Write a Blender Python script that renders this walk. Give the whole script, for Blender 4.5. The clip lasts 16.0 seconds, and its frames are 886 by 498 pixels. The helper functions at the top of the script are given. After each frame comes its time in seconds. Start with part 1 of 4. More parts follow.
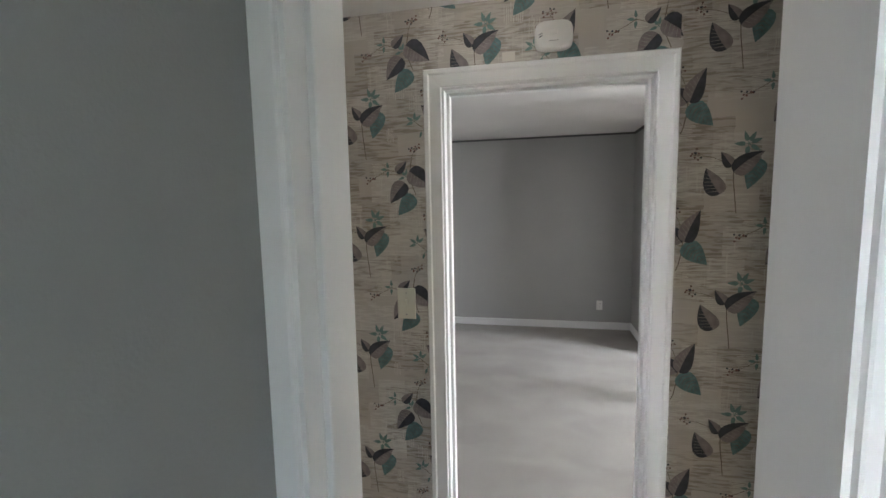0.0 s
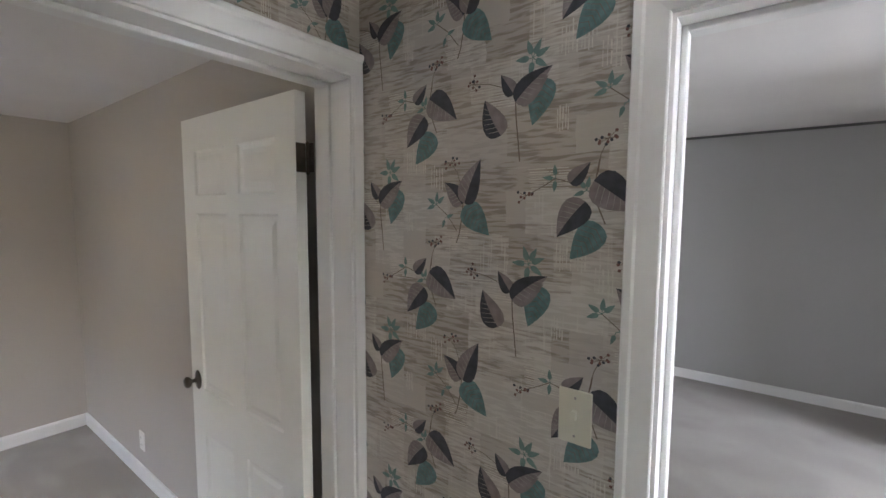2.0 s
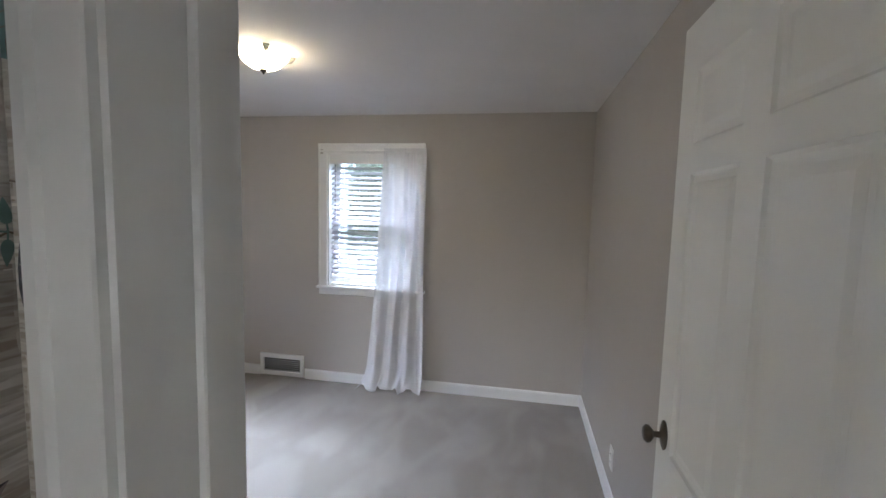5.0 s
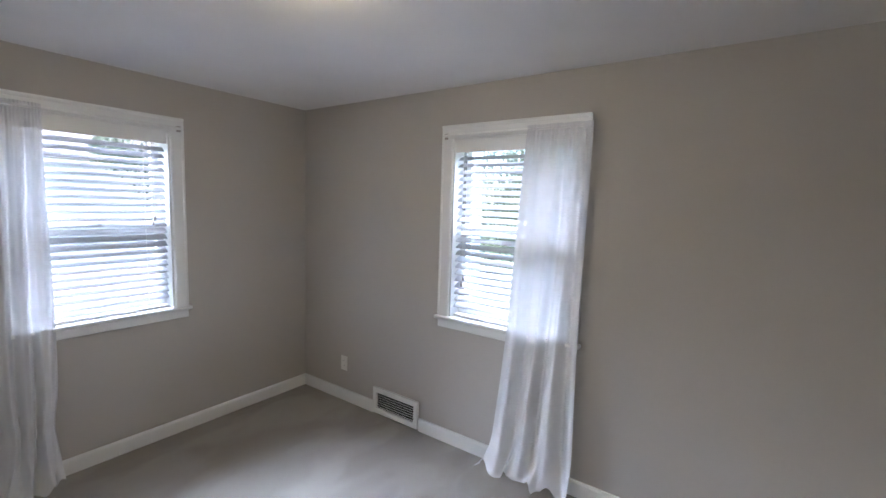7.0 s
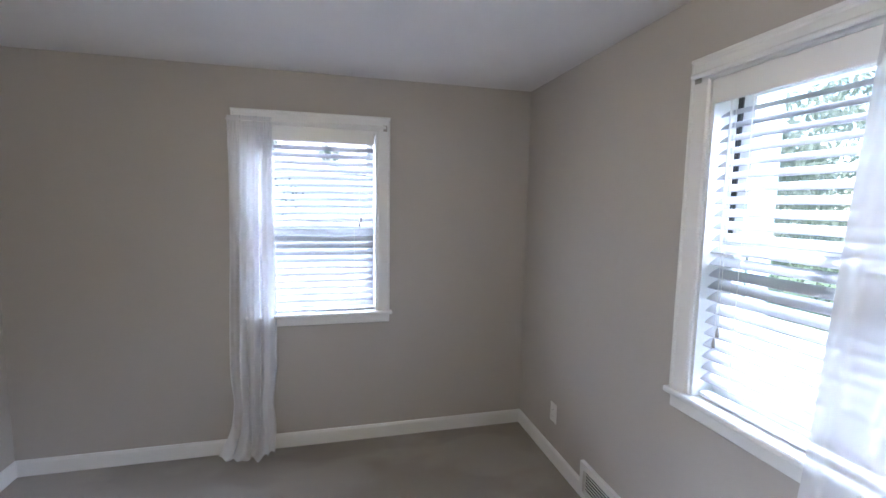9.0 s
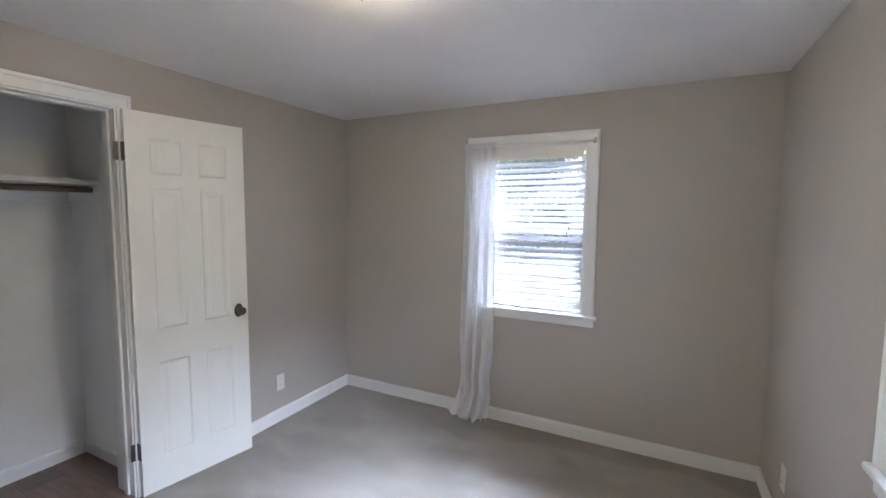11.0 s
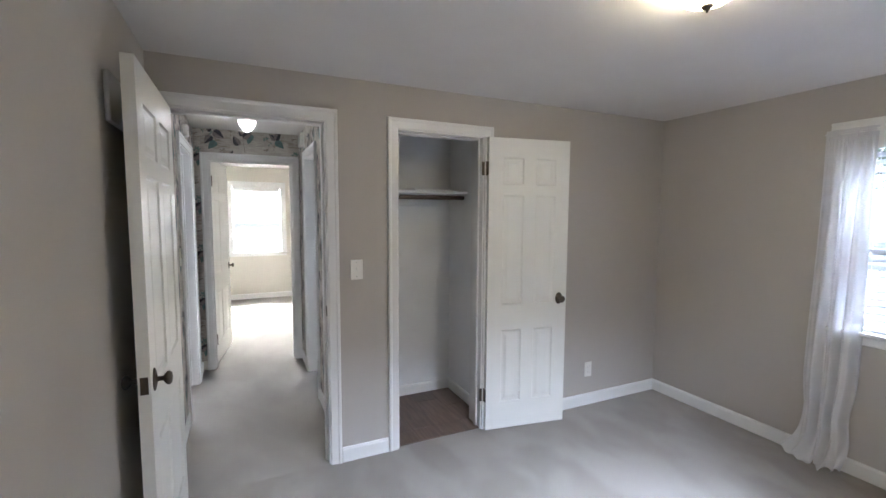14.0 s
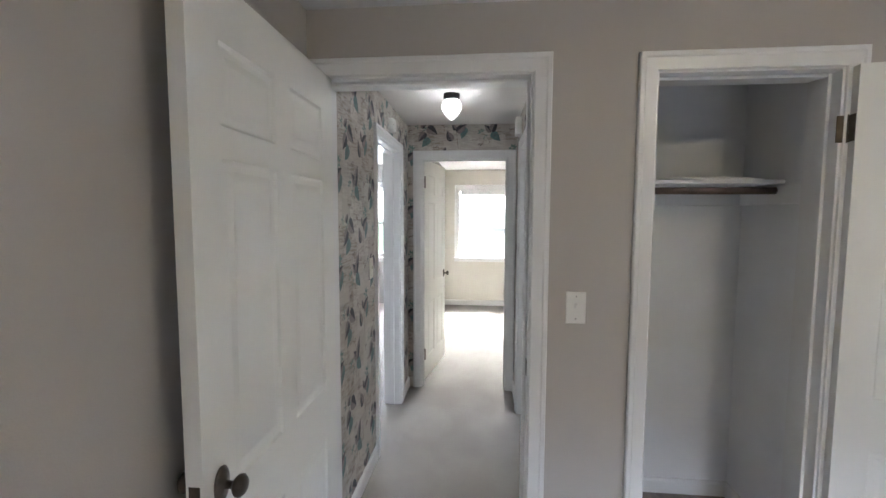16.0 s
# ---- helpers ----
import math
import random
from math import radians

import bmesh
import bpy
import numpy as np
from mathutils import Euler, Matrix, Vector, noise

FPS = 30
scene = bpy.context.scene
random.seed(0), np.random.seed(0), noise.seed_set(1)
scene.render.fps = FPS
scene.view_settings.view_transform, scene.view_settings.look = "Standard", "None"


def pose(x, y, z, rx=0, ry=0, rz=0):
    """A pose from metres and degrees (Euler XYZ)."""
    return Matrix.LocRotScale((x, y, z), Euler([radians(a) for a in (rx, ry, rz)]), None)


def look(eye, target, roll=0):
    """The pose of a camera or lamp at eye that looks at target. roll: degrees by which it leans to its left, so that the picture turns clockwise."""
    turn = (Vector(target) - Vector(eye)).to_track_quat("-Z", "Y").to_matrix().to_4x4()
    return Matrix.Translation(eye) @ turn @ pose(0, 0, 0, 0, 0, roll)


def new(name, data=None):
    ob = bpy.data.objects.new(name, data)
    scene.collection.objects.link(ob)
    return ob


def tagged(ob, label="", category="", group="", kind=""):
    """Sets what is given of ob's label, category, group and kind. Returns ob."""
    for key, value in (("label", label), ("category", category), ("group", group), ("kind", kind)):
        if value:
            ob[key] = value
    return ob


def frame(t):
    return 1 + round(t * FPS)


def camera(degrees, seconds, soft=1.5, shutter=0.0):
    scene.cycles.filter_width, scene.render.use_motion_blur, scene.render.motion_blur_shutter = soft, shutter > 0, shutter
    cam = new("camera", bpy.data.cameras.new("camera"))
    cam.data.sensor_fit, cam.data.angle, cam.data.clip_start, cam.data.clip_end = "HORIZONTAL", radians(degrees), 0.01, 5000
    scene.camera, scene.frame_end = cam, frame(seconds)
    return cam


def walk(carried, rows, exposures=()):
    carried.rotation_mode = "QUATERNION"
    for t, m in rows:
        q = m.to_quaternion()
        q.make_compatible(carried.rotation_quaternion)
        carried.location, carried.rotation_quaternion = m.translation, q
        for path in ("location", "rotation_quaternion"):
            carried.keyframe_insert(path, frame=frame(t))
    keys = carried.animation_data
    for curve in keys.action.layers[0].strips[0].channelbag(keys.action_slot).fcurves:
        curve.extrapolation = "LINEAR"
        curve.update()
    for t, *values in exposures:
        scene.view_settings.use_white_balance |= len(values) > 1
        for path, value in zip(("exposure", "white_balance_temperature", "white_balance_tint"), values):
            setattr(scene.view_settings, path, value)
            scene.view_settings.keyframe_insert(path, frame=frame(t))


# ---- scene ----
cam = camera(91.6, 16.0)
PATH = [
    (0, (0.282, 0.409, 1.587), (-0.144, 2.352, 1.378), -1.1),
    (0.5, (0.272, 0.65, 1.609), (-0.154, 2.593, 1.4), -0.8),
    (1, (0.246, 0.812, 1.624), (-0.365, 2.707, 1.445), -0.9),
    (1.5, (0.183, 0.955, 1.648), (-0.75, 2.715, 1.474), -0.2),
    (2, (0.104, 1.087, 1.644), (-1.1, 2.675, 1.475), 0.3),
    (2.5, (0.058, 1.196, 1.624), (-1.456, 2.49, 1.446), 0.9),
    (3, (0.035, 1.307, 1.608), (-1.746, 2.199, 1.429), 1.6),
    (3.5, (0.006, 1.402, 1.564), (-1.946, 1.795, 1.382), 2.4),
    (4, (-0.155, 1.479, 1.519), (-2.145, 1.556, 1.336), 2.0),
    (6.3, (-1.31, 1.425, 1.564), (-3.13, 0.595, 1.364), 2.0),
    (6.5, (-1.448, 1.4, 1.569), (-3.221, 0.498, 1.367), 2.1),
    (7, (-1.768, 1.373, 1.573), (-3.394, 0.229, 1.362), 1.8),
    (7.5, (-1.984, 1.309, 1.551), (-3.41, -0.078, 1.346), 1.7),
    (8, (-2.285, 1.186, 1.553), (-3.461, -0.418, 1.343), 1.6),
    (8.5, (-2.52, 1.11, 1.535), (-3.397, -0.676, 1.327), 1.5),
    (9, (-2.765, 1.11, 1.528), (-3.242, -0.82, 1.323), 1.0),
    (11.5, (-3.55, 1.385, 1.528), (-2.433, -0.265, 1.358), 0.6),
    (12, (-3.608, 1.458, 1.538), (-2.32, -0.063, 1.368), 0.6),
    (12.5, (-3.628, 1.492, 1.553), (-2.186, 0.112, 1.382), 0.5),
    (13, (-3.635, 1.516, 1.565), (-2.063, 0.294, 1.378), 0.6),
    (13.5, (-3.609, 1.558, 1.543), (-1.92, 0.501, 1.364), 0.4),
    (14, (-3.573, 1.586, 1.515), (-1.767, 0.745, 1.348), 0.3),
    (14.5, (-3.433, 1.576, 1.521), (-1.529, 0.99, 1.339), 0.3),
    (15, (-3.18, 1.517, 1.515), (-1.216, 1.175, 1.35), 0.2),
    (15.5, (-2.933, 1.416, 1.484), (-0.939, 1.323, 1.355), 0.3),
    (16, (-2.661, 1.317, 1.513), (-0.676, 1.506, 1.36), 0.2),
]
walk(cam, [(t, look(eye, target, roll)) for t, eye, target, roll in PATH], [(0, 2.5, 6300, 10), (0.5, 2.6, 6100, 12), (1, 2.75, 6080, 14), (2.5, 2.68, 6050, 13), (4, 2.4, 5900, 12), (6.5, 2.5, 5780, 12), (9, 2.74, 5600, 13), (11.5, 2.88, 5780, 13), (14, 2.87, 5780, 12), (16, 2.8, 5800, 12)])

# ==== body ====
CEIL = 2.28
# ---- world, sun, lamps ----
world = bpy.data.worlds.new("sky")
scene.world = world
world.use_nodes = True
sky = world.node_tree.nodes.new("ShaderNodeTexSky")
sky.sky_type, sky.sun_disc = "NISHITA", False
sky.sun_elevation, sky.sun_rotation = radians(54), radians(107)
world.node_tree.links.new(sky.outputs[0], world.node_tree.nodes["Background"].inputs["Color"])
world.node_tree.nodes["Background"].inputs["Strength"].default_value = 0.15
sun = new("sun", bpy.data.lights.new("sun", "SUN"))
sun.data.energy, sun.data.angle, sun.data.color = 3.6, radians(0.6), (1.0, 0.96, 0.90)
sun.matrix_world = look((0, 0, 20), (-0.6, 0.18, 19.15))


def area(name, m, w, h, watts, col):
    li = new(name, bpy.data.lights.new(name, "AREA"))
    li.data.shape, li.data.size, li.data.size_y = "RECTANGLE", w, h
    li.data.energy, li.data.color = watts, col
    li.matrix_world = m
    return li


DAY = (0.80, 0.87, 1.0)
PALE_DAY = (0.95, 0.96, 1.0)
WARM_DAY = (1.0, 0.94, 0.84)
DAYLIGHT_LAMPS = [
    ((-5.6, 0.23, 3.05), (-4.0, 0.23, 1.4), 1.9, 1.3, 260),
    ((-2.64, -3.2, 2.87), (-2.64, -1.6, 1.4), 1.9, 1.3, 215),
    ((5.4, 1.35, 2.4), (4.0, 1.35, 1.2), 1.2, 1.25, 600),
    ((5.4, 3.6, 1.75), (4.0, 3.65, 1.45), 1.8, 1.3, 106),
    # added lamp: unseen daylight behind the small room, aimed into the hall
    ((-0.25, -1.75, 1.8), (0.65, 1.0, 1.3), 0.8, 1.0, 36),
]
for e, t, w, h, p in DAYLIGHT_LAMPS:
    lamp = area("daylight_lamp", look(e, t), w, h, p, DAY if e[0] < -1 else WARM_DAY if h == 1.25 else PALE_DAY)
    lamp.data.spread = radians(110 if p == 36 else 180)


# ---- materials ----
def material(name, col, rough=0.6, metal=0.0, scale=3.0, vary=0.06, bump=0.0, bscale=60.0, spec=0.5):
    m = bpy.data.materials.new(name)
    m.use_nodes = True
    nt = m.node_tree
    b = nt.nodes["Principled BSDF"]
    tc = nt.nodes.new("ShaderNodeTexCoord")
    n1 = nt.nodes.new("ShaderNodeTexNoise")
    n1.inputs["Scale"].default_value, n1.inputs["Detail"].default_value = scale, 4
    ramp = nt.nodes.new("ShaderNodeValToRGB")
    ramp.color_ramp.elements[0].position, ramp.color_ramp.elements[1].position = 0.3, 0.7
    ramp.color_ramp.elements[0].color = (*[c * (1 - vary) for c in col], 1)
    ramp.color_ramp.elements[1].color = (*[min(1, c * (1 + vary)) for c in col], 1)
    nt.links.new(tc.outputs["Object"], n1.inputs["Vector"])
    nt.links.new(n1.outputs[0], ramp.inputs[0])
    nt.links.new(ramp.outputs[0], b.inputs["Base Color"])
    b.inputs["Roughness"].default_value, b.inputs["Metallic"].default_value = rough, metal
    b.inputs["Specular IOR Level"].default_value = spec
    if bump:
        n2 = nt.nodes.new("ShaderNodeTexNoise")
        n2.inputs["Scale"].default_value, n2.inputs["Detail"].default_value = bscale, 3
        bp = nt.nodes.new("ShaderNodeBump")
        bp.inputs["Strength"].default_value, bp.inputs["Distance"].default_value = bump, 0.002
        nt.links.new(tc.outputs["Object"], n2.inputs["Vector"])
        nt.links.new(n2.outputs[0], bp.inputs["Height"])
        nt.links.new(bp.outputs[0], b.inputs["Normal"])
    return m


GREIGE = material("greige_paint", (0.475, 0.445, 0.405), 0.62, vary=0.015, bump=0.25, bscale=220)
GREY = material("grey_paint", (0.39, 0.385, 0.37), 0.62, vary=0.015, bump=0.25, bscale=220)
CREAM = material("cream_paint", (0.68, 0.65, 0.58), 0.6, vary=0.015, bump=0.2, bscale=220)
CEILING = material("ceiling_paint", (0.78, 0.76, 0.74), 0.8, vary=0.02, bump=0.35, bscale=120)
CLOSET = material("closet_paint", (0.84, 0.85, 0.85), 0.55, vary=0.04, bump=0.2, bscale=150)
TRIM = material("trim_gloss_paint", (0.80, 0.80, 0.785), 0.32, vary=0.015, bump=0.06, bscale=40)
DOORPAINT = material("door_paint", (0.82, 0.82, 0.78), 0.36, vary=0.02, bump=0.2, bscale=50)
BRONZE = material("aged_bronze", (0.10, 0.085, 0.07), 0.35, metal=0.9, scale=30, vary=0.3)
NICKEL = material("brushed_nickel", (0.45, 0.43, 0.40), 0.35, metal=1.0, scale=60, vary=0.1)
PLASTIC = material("white_plastic", (0.80, 0.79, 0.75), 0.35, vary=0.01)
IVORY = material("ivory_plastic", (0.74, 0.72, 0.60), 0.35, vary=0.01)
# darker take on GREY: the small room's dimness is put into the paint
DIM = material("dimmed_grey_paint", (0.27, 0.28, 0.27), 0.62, vary=0.015, bump=0.25, bscale=220)
EDGE_DARK = material("dark_ceiling_edge", (0.11, 0.11, 0.105), 0.7, vary=0.05)
SIDING = material("pale_siding", (0.72, 0.70, 0.66), 0.7, vary=0.05)
BLACK = material("black_gap", (0.02, 0.02, 0.02), 0.6, vary=0.1)
DARKWOOD = material("stained_rod_wood", (0.085, 0.055, 0.045), 0.5, scale=20, vary=0.3)
BRICK = material("brick_wall", (0.42, 0.29, 0.26), 0.85, scale=8, vary=0.2, bump=0.5, bscale=30)
CONCRETE = material("pale_concrete", (0.30, 0.27, 0.255), 0.85, scale=3, vary=0.12, bump=0.4, bscale=80)
GRASS = material("lawn", (0.09, 0.13, 0.05), 0.95, scale=2, vary=0.4)
BARK = material("bark", (0.30, 0.27, 0.23), 0.9, scale=10, vary=0.3)


def carpet_material(name, lo, hi, stretch, edge):
    m = bpy.data.materials.new(name)
    m.use_nodes = True
    nt = m.node_tree
    N, L = nt.nodes.new, nt.links.new
    b = nt.nodes["Principled BSDF"]
    tc = N("ShaderNodeTexCoord")
    big = N("ShaderNodeTexNoise")
    big.inputs["Scale"].default_value, big.inputs["Detail"].default_value, big.inputs["Distortion"].default_value = 1.7, 2, 0.35
    mp = N("ShaderNodeMapping")
    mp.inputs["Scale"].default_value, mp.inputs["Rotation"].default_value = stretch, (0, 0, 0.35)
    L(tc.outputs["Object"], mp.inputs[0]); L(mp.outputs[0], big.inputs["Vector"])
    fine = N("ShaderNodeTexNoise")
    fine.inputs["Scale"].default_value, fine.inputs["Detail"].default_value = 320, 3
    L(tc.outputs["Object"], fine.inputs["Vector"])
    r1 = N("ShaderNodeValToRGB")
    r1.color_ramp.elements[0].position, r1.color_ramp.elements[1].position = 0.5 - edge, 0.5 + edge
    r1.color_ramp.elements[0].color, r1.color_ramp.elements[1].color = (*lo, 1), (*hi, 1)
    L(big.outputs[0], r1.inputs[0])
    r2 = N("ShaderNodeValToRGB")
    r2.color_ramp.elements[0].position, r2.color_ramp.elements[1].position = 0.35, 0.65
    r2.color_ramp.elements[0].color, r2.color_ramp.elements[1].color = (0.72, 0.72, 0.72, 1), (1.15, 1.15, 1.15, 1)
    L(fine.outputs[0], r2.inputs[0])
    mx = N("ShaderNodeMix"); mx.data_type, mx.blend_type = "RGBA", "MULTIPLY"
    mx.inputs[0].default_value = 1.0
    L(r1.outputs[0], mx.inputs[6]); L(r2.outputs[0], mx.inputs[7]); L(mx.outputs[2], b.inputs["Base Color"])
    bp = N("ShaderNodeBump")
    bp.inputs["Strength"].default_value, bp.inputs["Distance"].default_value = 0.6, 0.006
    L(fine.outputs[0], bp.inputs["Height"]); L(bp.outputs[0], b.inputs["Normal"])
    b.inputs["Roughness"].default_value, b.inputs["Specular IOR Level"].default_value = 0.95, 0.1
    b.inputs["Sheen Weight"].default_value = 0.2
    return m


CARPET = carpet_material("cut_pile_carpet", (0.315, 0.292, 0.262), (0.365, 0.34, 0.308), (1.3, 1.8, 1), 0.12)
CARPET_MARKED = carpet_material("cut_pile_carpet_with_vacuum_marks", (0.30, 0.276, 0.244), (0.365, 0.339, 0.307), (1.1, 2.0, 1), 0.085)


def wood_floor_material():
    m = material("laminate_plank", (0.155, 0.112, 0.09), 0.42, scale=6, vary=0.2)
    nt = m.node_tree
    n = [q for q in nt.nodes if q.type == "TEX_NOISE"][0]
    tc = [q for q in nt.nodes if q.type == "TEX_COORD"][0]
    mp = nt.nodes.new("ShaderNodeMapping")
    mp.inputs["Scale"].default_value = (0.9, 7, 1)
    oi = nt.nodes.new("ShaderNodeObjectInfo")
    nt.links.new(tc.outputs["Object"], mp.inputs[0]); nt.links.new(mp.outputs[0], n.inputs["Vector"])
    hs = nt.nodes.new("ShaderNodeHueSaturation")
    mr = nt.nodes.new("ShaderNodeMapRange")
    mr.inputs[3].default_value, mr.inputs[4].default_value = 0.85, 1.2
    ramp = [q for q in nt.nodes if q.type == "VALTORGB"][0]
    nt.links.new(oi.outputs["Random"], mr.inputs[0]); nt.links.new(mr.outputs[0], hs.inputs["Value"])
    nt.links.new(ramp.outputs[0], hs.inputs["Color"]); nt.links.new(hs.outputs[0], nt.nodes["Principled BSDF"].inputs["Base Color"])
    return m


PLANK = wood_floor_material()


def thin_material(name, col, clear, through_share, rough=0.8):
    """A thin translucent sheet: part clear, part diffuse, part lit from behind."""
    m = bpy.data.materials.new(name)
    m.use_nodes = True
    nt = m.node_tree
    N, L = nt.nodes.new, nt.links.new
    out = nt.nodes["Material Output"]
    d, t, c = N("ShaderNodeBsdfDiffuse"), N("ShaderNodeBsdfTranslucent"), N("ShaderNodeBsdfTransparent")
    tc, nz, mr = N("ShaderNodeTexCoord"), N("ShaderNodeTexNoise"), N("ShaderNodeMapRange")
    nz.inputs["Scale"].default_value = 9
    mr.inputs[3].default_value, mr.inputs[4].default_value = max(0, clear - 0.06), clear + 0.06 * (clear > 0)
    L(tc.outputs["Object"], nz.inputs["Vector"]); L(nz.outputs[0], mr.inputs[0])
    for s in (d, t):
        s.inputs["Color"].default_value = (*col, 1)
    a, b = N("ShaderNodeMixShader"), N("ShaderNodeMixShader")
    a.inputs[0].default_value = through_share
    L(d.outputs[0], a.inputs[1]); L(t.outputs[0], a.inputs[2])
    L(mr.outputs[0], b.inputs[0]); L(a.outputs[0], b.inputs[1]); L(c.outputs[0], b.inputs[2]); L(b.outputs[0], out.inputs[0])
    return m


SHEER = thin_material("sheer_voile", (0.80, 0.80, 0.815), 0.17, 0.016)
LEAFM = thin_material("tree_leaves", (0.165, 0.19, 0.14), 0.0, 0.55)
# see-through share makes the backlit strip as bright as outdoors
STORM = thin_material("storm_panel_lit_pale", (0.62, 0.70, 0.74), 0.30, 0.3)
SLAT = thin_material("blind_slat_white", (0.56, 0.565, 0.59), 0.0, 0.36)


def glass_material():
    m = bpy.data.materials.new("window_glass")
    m.use_nodes = True
    nt = m.node_tree
    N, L = nt.nodes.new, nt.links.new
    g, t, mx, f = N("ShaderNodeBsdfGlossy"), N("ShaderNodeBsdfTransparent"), N("ShaderNodeMixShader"), N("ShaderNodeMath")
    lw, pw = N("ShaderNodeLayerWeight"), N("ShaderNodeMath")
    lw.inputs["Blend"].default_value = 0.5
    pw.operation, pw.inputs[1].default_value = "POWER", 4.0
    f.operation, f.inputs[1].default_value, f.inputs[2].default_value = "MULTIPLY_ADD", 0.6, 0.04
    L(lw.outputs["Facing"], pw.inputs[0]); L(pw.outputs[0], f.inputs[0])
    g.inputs["Roughness"].default_value = 0.02
    L(f.outputs[0], mx.inputs[0]); L(t.outputs[0], mx.inputs[1]); L(g.outputs[0], mx.inputs[2])
    L(mx.outputs[0], nt.nodes["Material Output"].inputs[0])
    return m


GLASS = glass_material()


def glow_material(name, col, strength):
    m = material(name, (0.85, 0.83, 0.78), 0.3, vary=0.03)
    b = m.node_tree.nodes["Principled BSDF"]
    b.inputs["Emission Color"].default_value, b.inputs["Emission Strength"].default_value = (*col, 1), strength
    return m


BOWL = glow_material("lit_alabaster_glass", (1.0, 0.80, 0.48), 10.0)
TEAR = glow_material("lit_bulb", (1.0, 0.95, 0.88), 10.0)
ACORN = thin_material("ribbed_glass", (0.9, 0.9, 0.88), 0.55, 0.6)


# ---- helpers for meshes ----
def box(bm, x0, x1, y0, y1, z0, z1):
    v = [bm.verts.new((x, y, z)) for x in (x0, x1) for y in (y0, y1) for z in (z0, z1)]
    for f in ((0, 1, 3, 2), (4, 6, 7, 5), (0, 4, 5, 1), (2, 3, 7, 6), (0, 2, 6, 4), (1, 5, 7, 3)):
        bm.faces.new([v[i] for i in f])
    return v


def bevelled(bm, w, segs=1):
    bmesh.ops.recalc_face_normals(bm, faces=bm.faces)
    bmesh.ops.bevel(bm, geom=bm.edges[:], offset=w, segments=segs, affect="EDGES", clamp_overlap=True)
    return bm


def part(name, bm, mat, parent=None, label="", kind="", smooth=False, m=None):
    me = bpy.data.meshes.new(name)
    bmesh.ops.recalc_face_normals(bm, faces=bm.faces)
    if smooth:
        for f in bm.faces:
            f.smooth = True
    bm.to_mesh(me)
    bm.free()
    me.materials.append(mat)
    ob = new(name, me)
    if parent is not None:
        ob.parent = parent
    if m is not None:
        ob.matrix_basis = m
    return tagged(ob, label, kind=kind)


def boxpart(name, dims, mat, parent=None, bev=0.0, label="", kind="", m=None):
    bm = bmesh.new()
    box(bm, *dims)
    if bev:
        bevelled(bm, bev)
    return part(name, bm, mat, parent, label, kind, m=m)


def lathe(bm, prof, m=None, n=24):
    """Turns (radius, height) pairs round local z."""
    rings = []
    for r, z in prof:
        rings.append([bm.verts.new((r * math.cos(2 * math.pi * i / n), r * math.sin(2 * math.pi * i / n), z)) for i in range(n)])
    for a, b in zip(rings, rings[1:]):
        for i in range(n):
            bm.faces.new((a[i], a[(i + 1) % n], b[(i + 1) % n], b[i]))
    bm.faces.new(rings[0][::-1])
    bm.faces.new(rings[-1])
    if m is not None:
        bmesh.ops.transform(bm, matrix=m, verts=[v for r in rings for v in r])


def thing(name, m, label="", category="", group="", kind=""):
    ob = new(name)
    ob.matrix_basis = m
    return tagged(ob, label, category, group, kind)


def wall(name, along, face0, face1, a0, a1, mat, holes=(), z0=0.0, z1=CEIL + 0.12, label=""):
    """A wall along 'x' or 'y', from face0 to face1 across, with holes (from, to, bottom, top) cut through."""
    bm = bmesh.new()
    cuts = sorted(holes)
    pos = a0
    runs = []
    for h0, h1, b, t in cuts:
        runs.append((pos, h0, z0, z1))
        if b > z0:
            runs.append((h0, h1, z0, b))
        runs.append((h0, h1, t, z1))
        pos = h1
    runs.append((pos, a1, z0, z1))
    for p, q, b, t in runs:
        if q - p > 1e-4:
            if along == "x":
                box(bm, p, q, face0, face1, b, t)
            else:
                box(bm, face0, face1, p, q, b, t)
    return part(name, bm, mat, label=label, kind="structure")


def wallm(x, y, turn):
    """Local x runs along the wall, local -y out of it into the room."""
    return pose(x, y, 0, 0, 0, turn)


def casing(bm, w0, w1, top, prof, bottom=0.0):
    """A mitred moulding round an opening: prof holds (outward, proud) pairs."""
    n = len(prof)
    rings = []
    for sx, x, z in ((-1, w0, bottom), (-1, w0, top), (1, w1, top), (1, w1, bottom)):
        rings.append([bm.verts.new((x + sx * u, -v, z + (u if z == top else 0))) for u, v in prof])
    for a, b in zip(rings, rings[1:]):
        for i in range(n - 1):
            bm.faces.new((a[i], a[i + 1], b[i + 1], b[i]))
    return bm


CASE = [(0.0, -0.004), (0.0, 0.010), (0.003, 0.012), (0.042, 0.015), (0.047, 0.0205), (0.059, 0.021), (0.063, 0.017), (0.063, -0.004)]


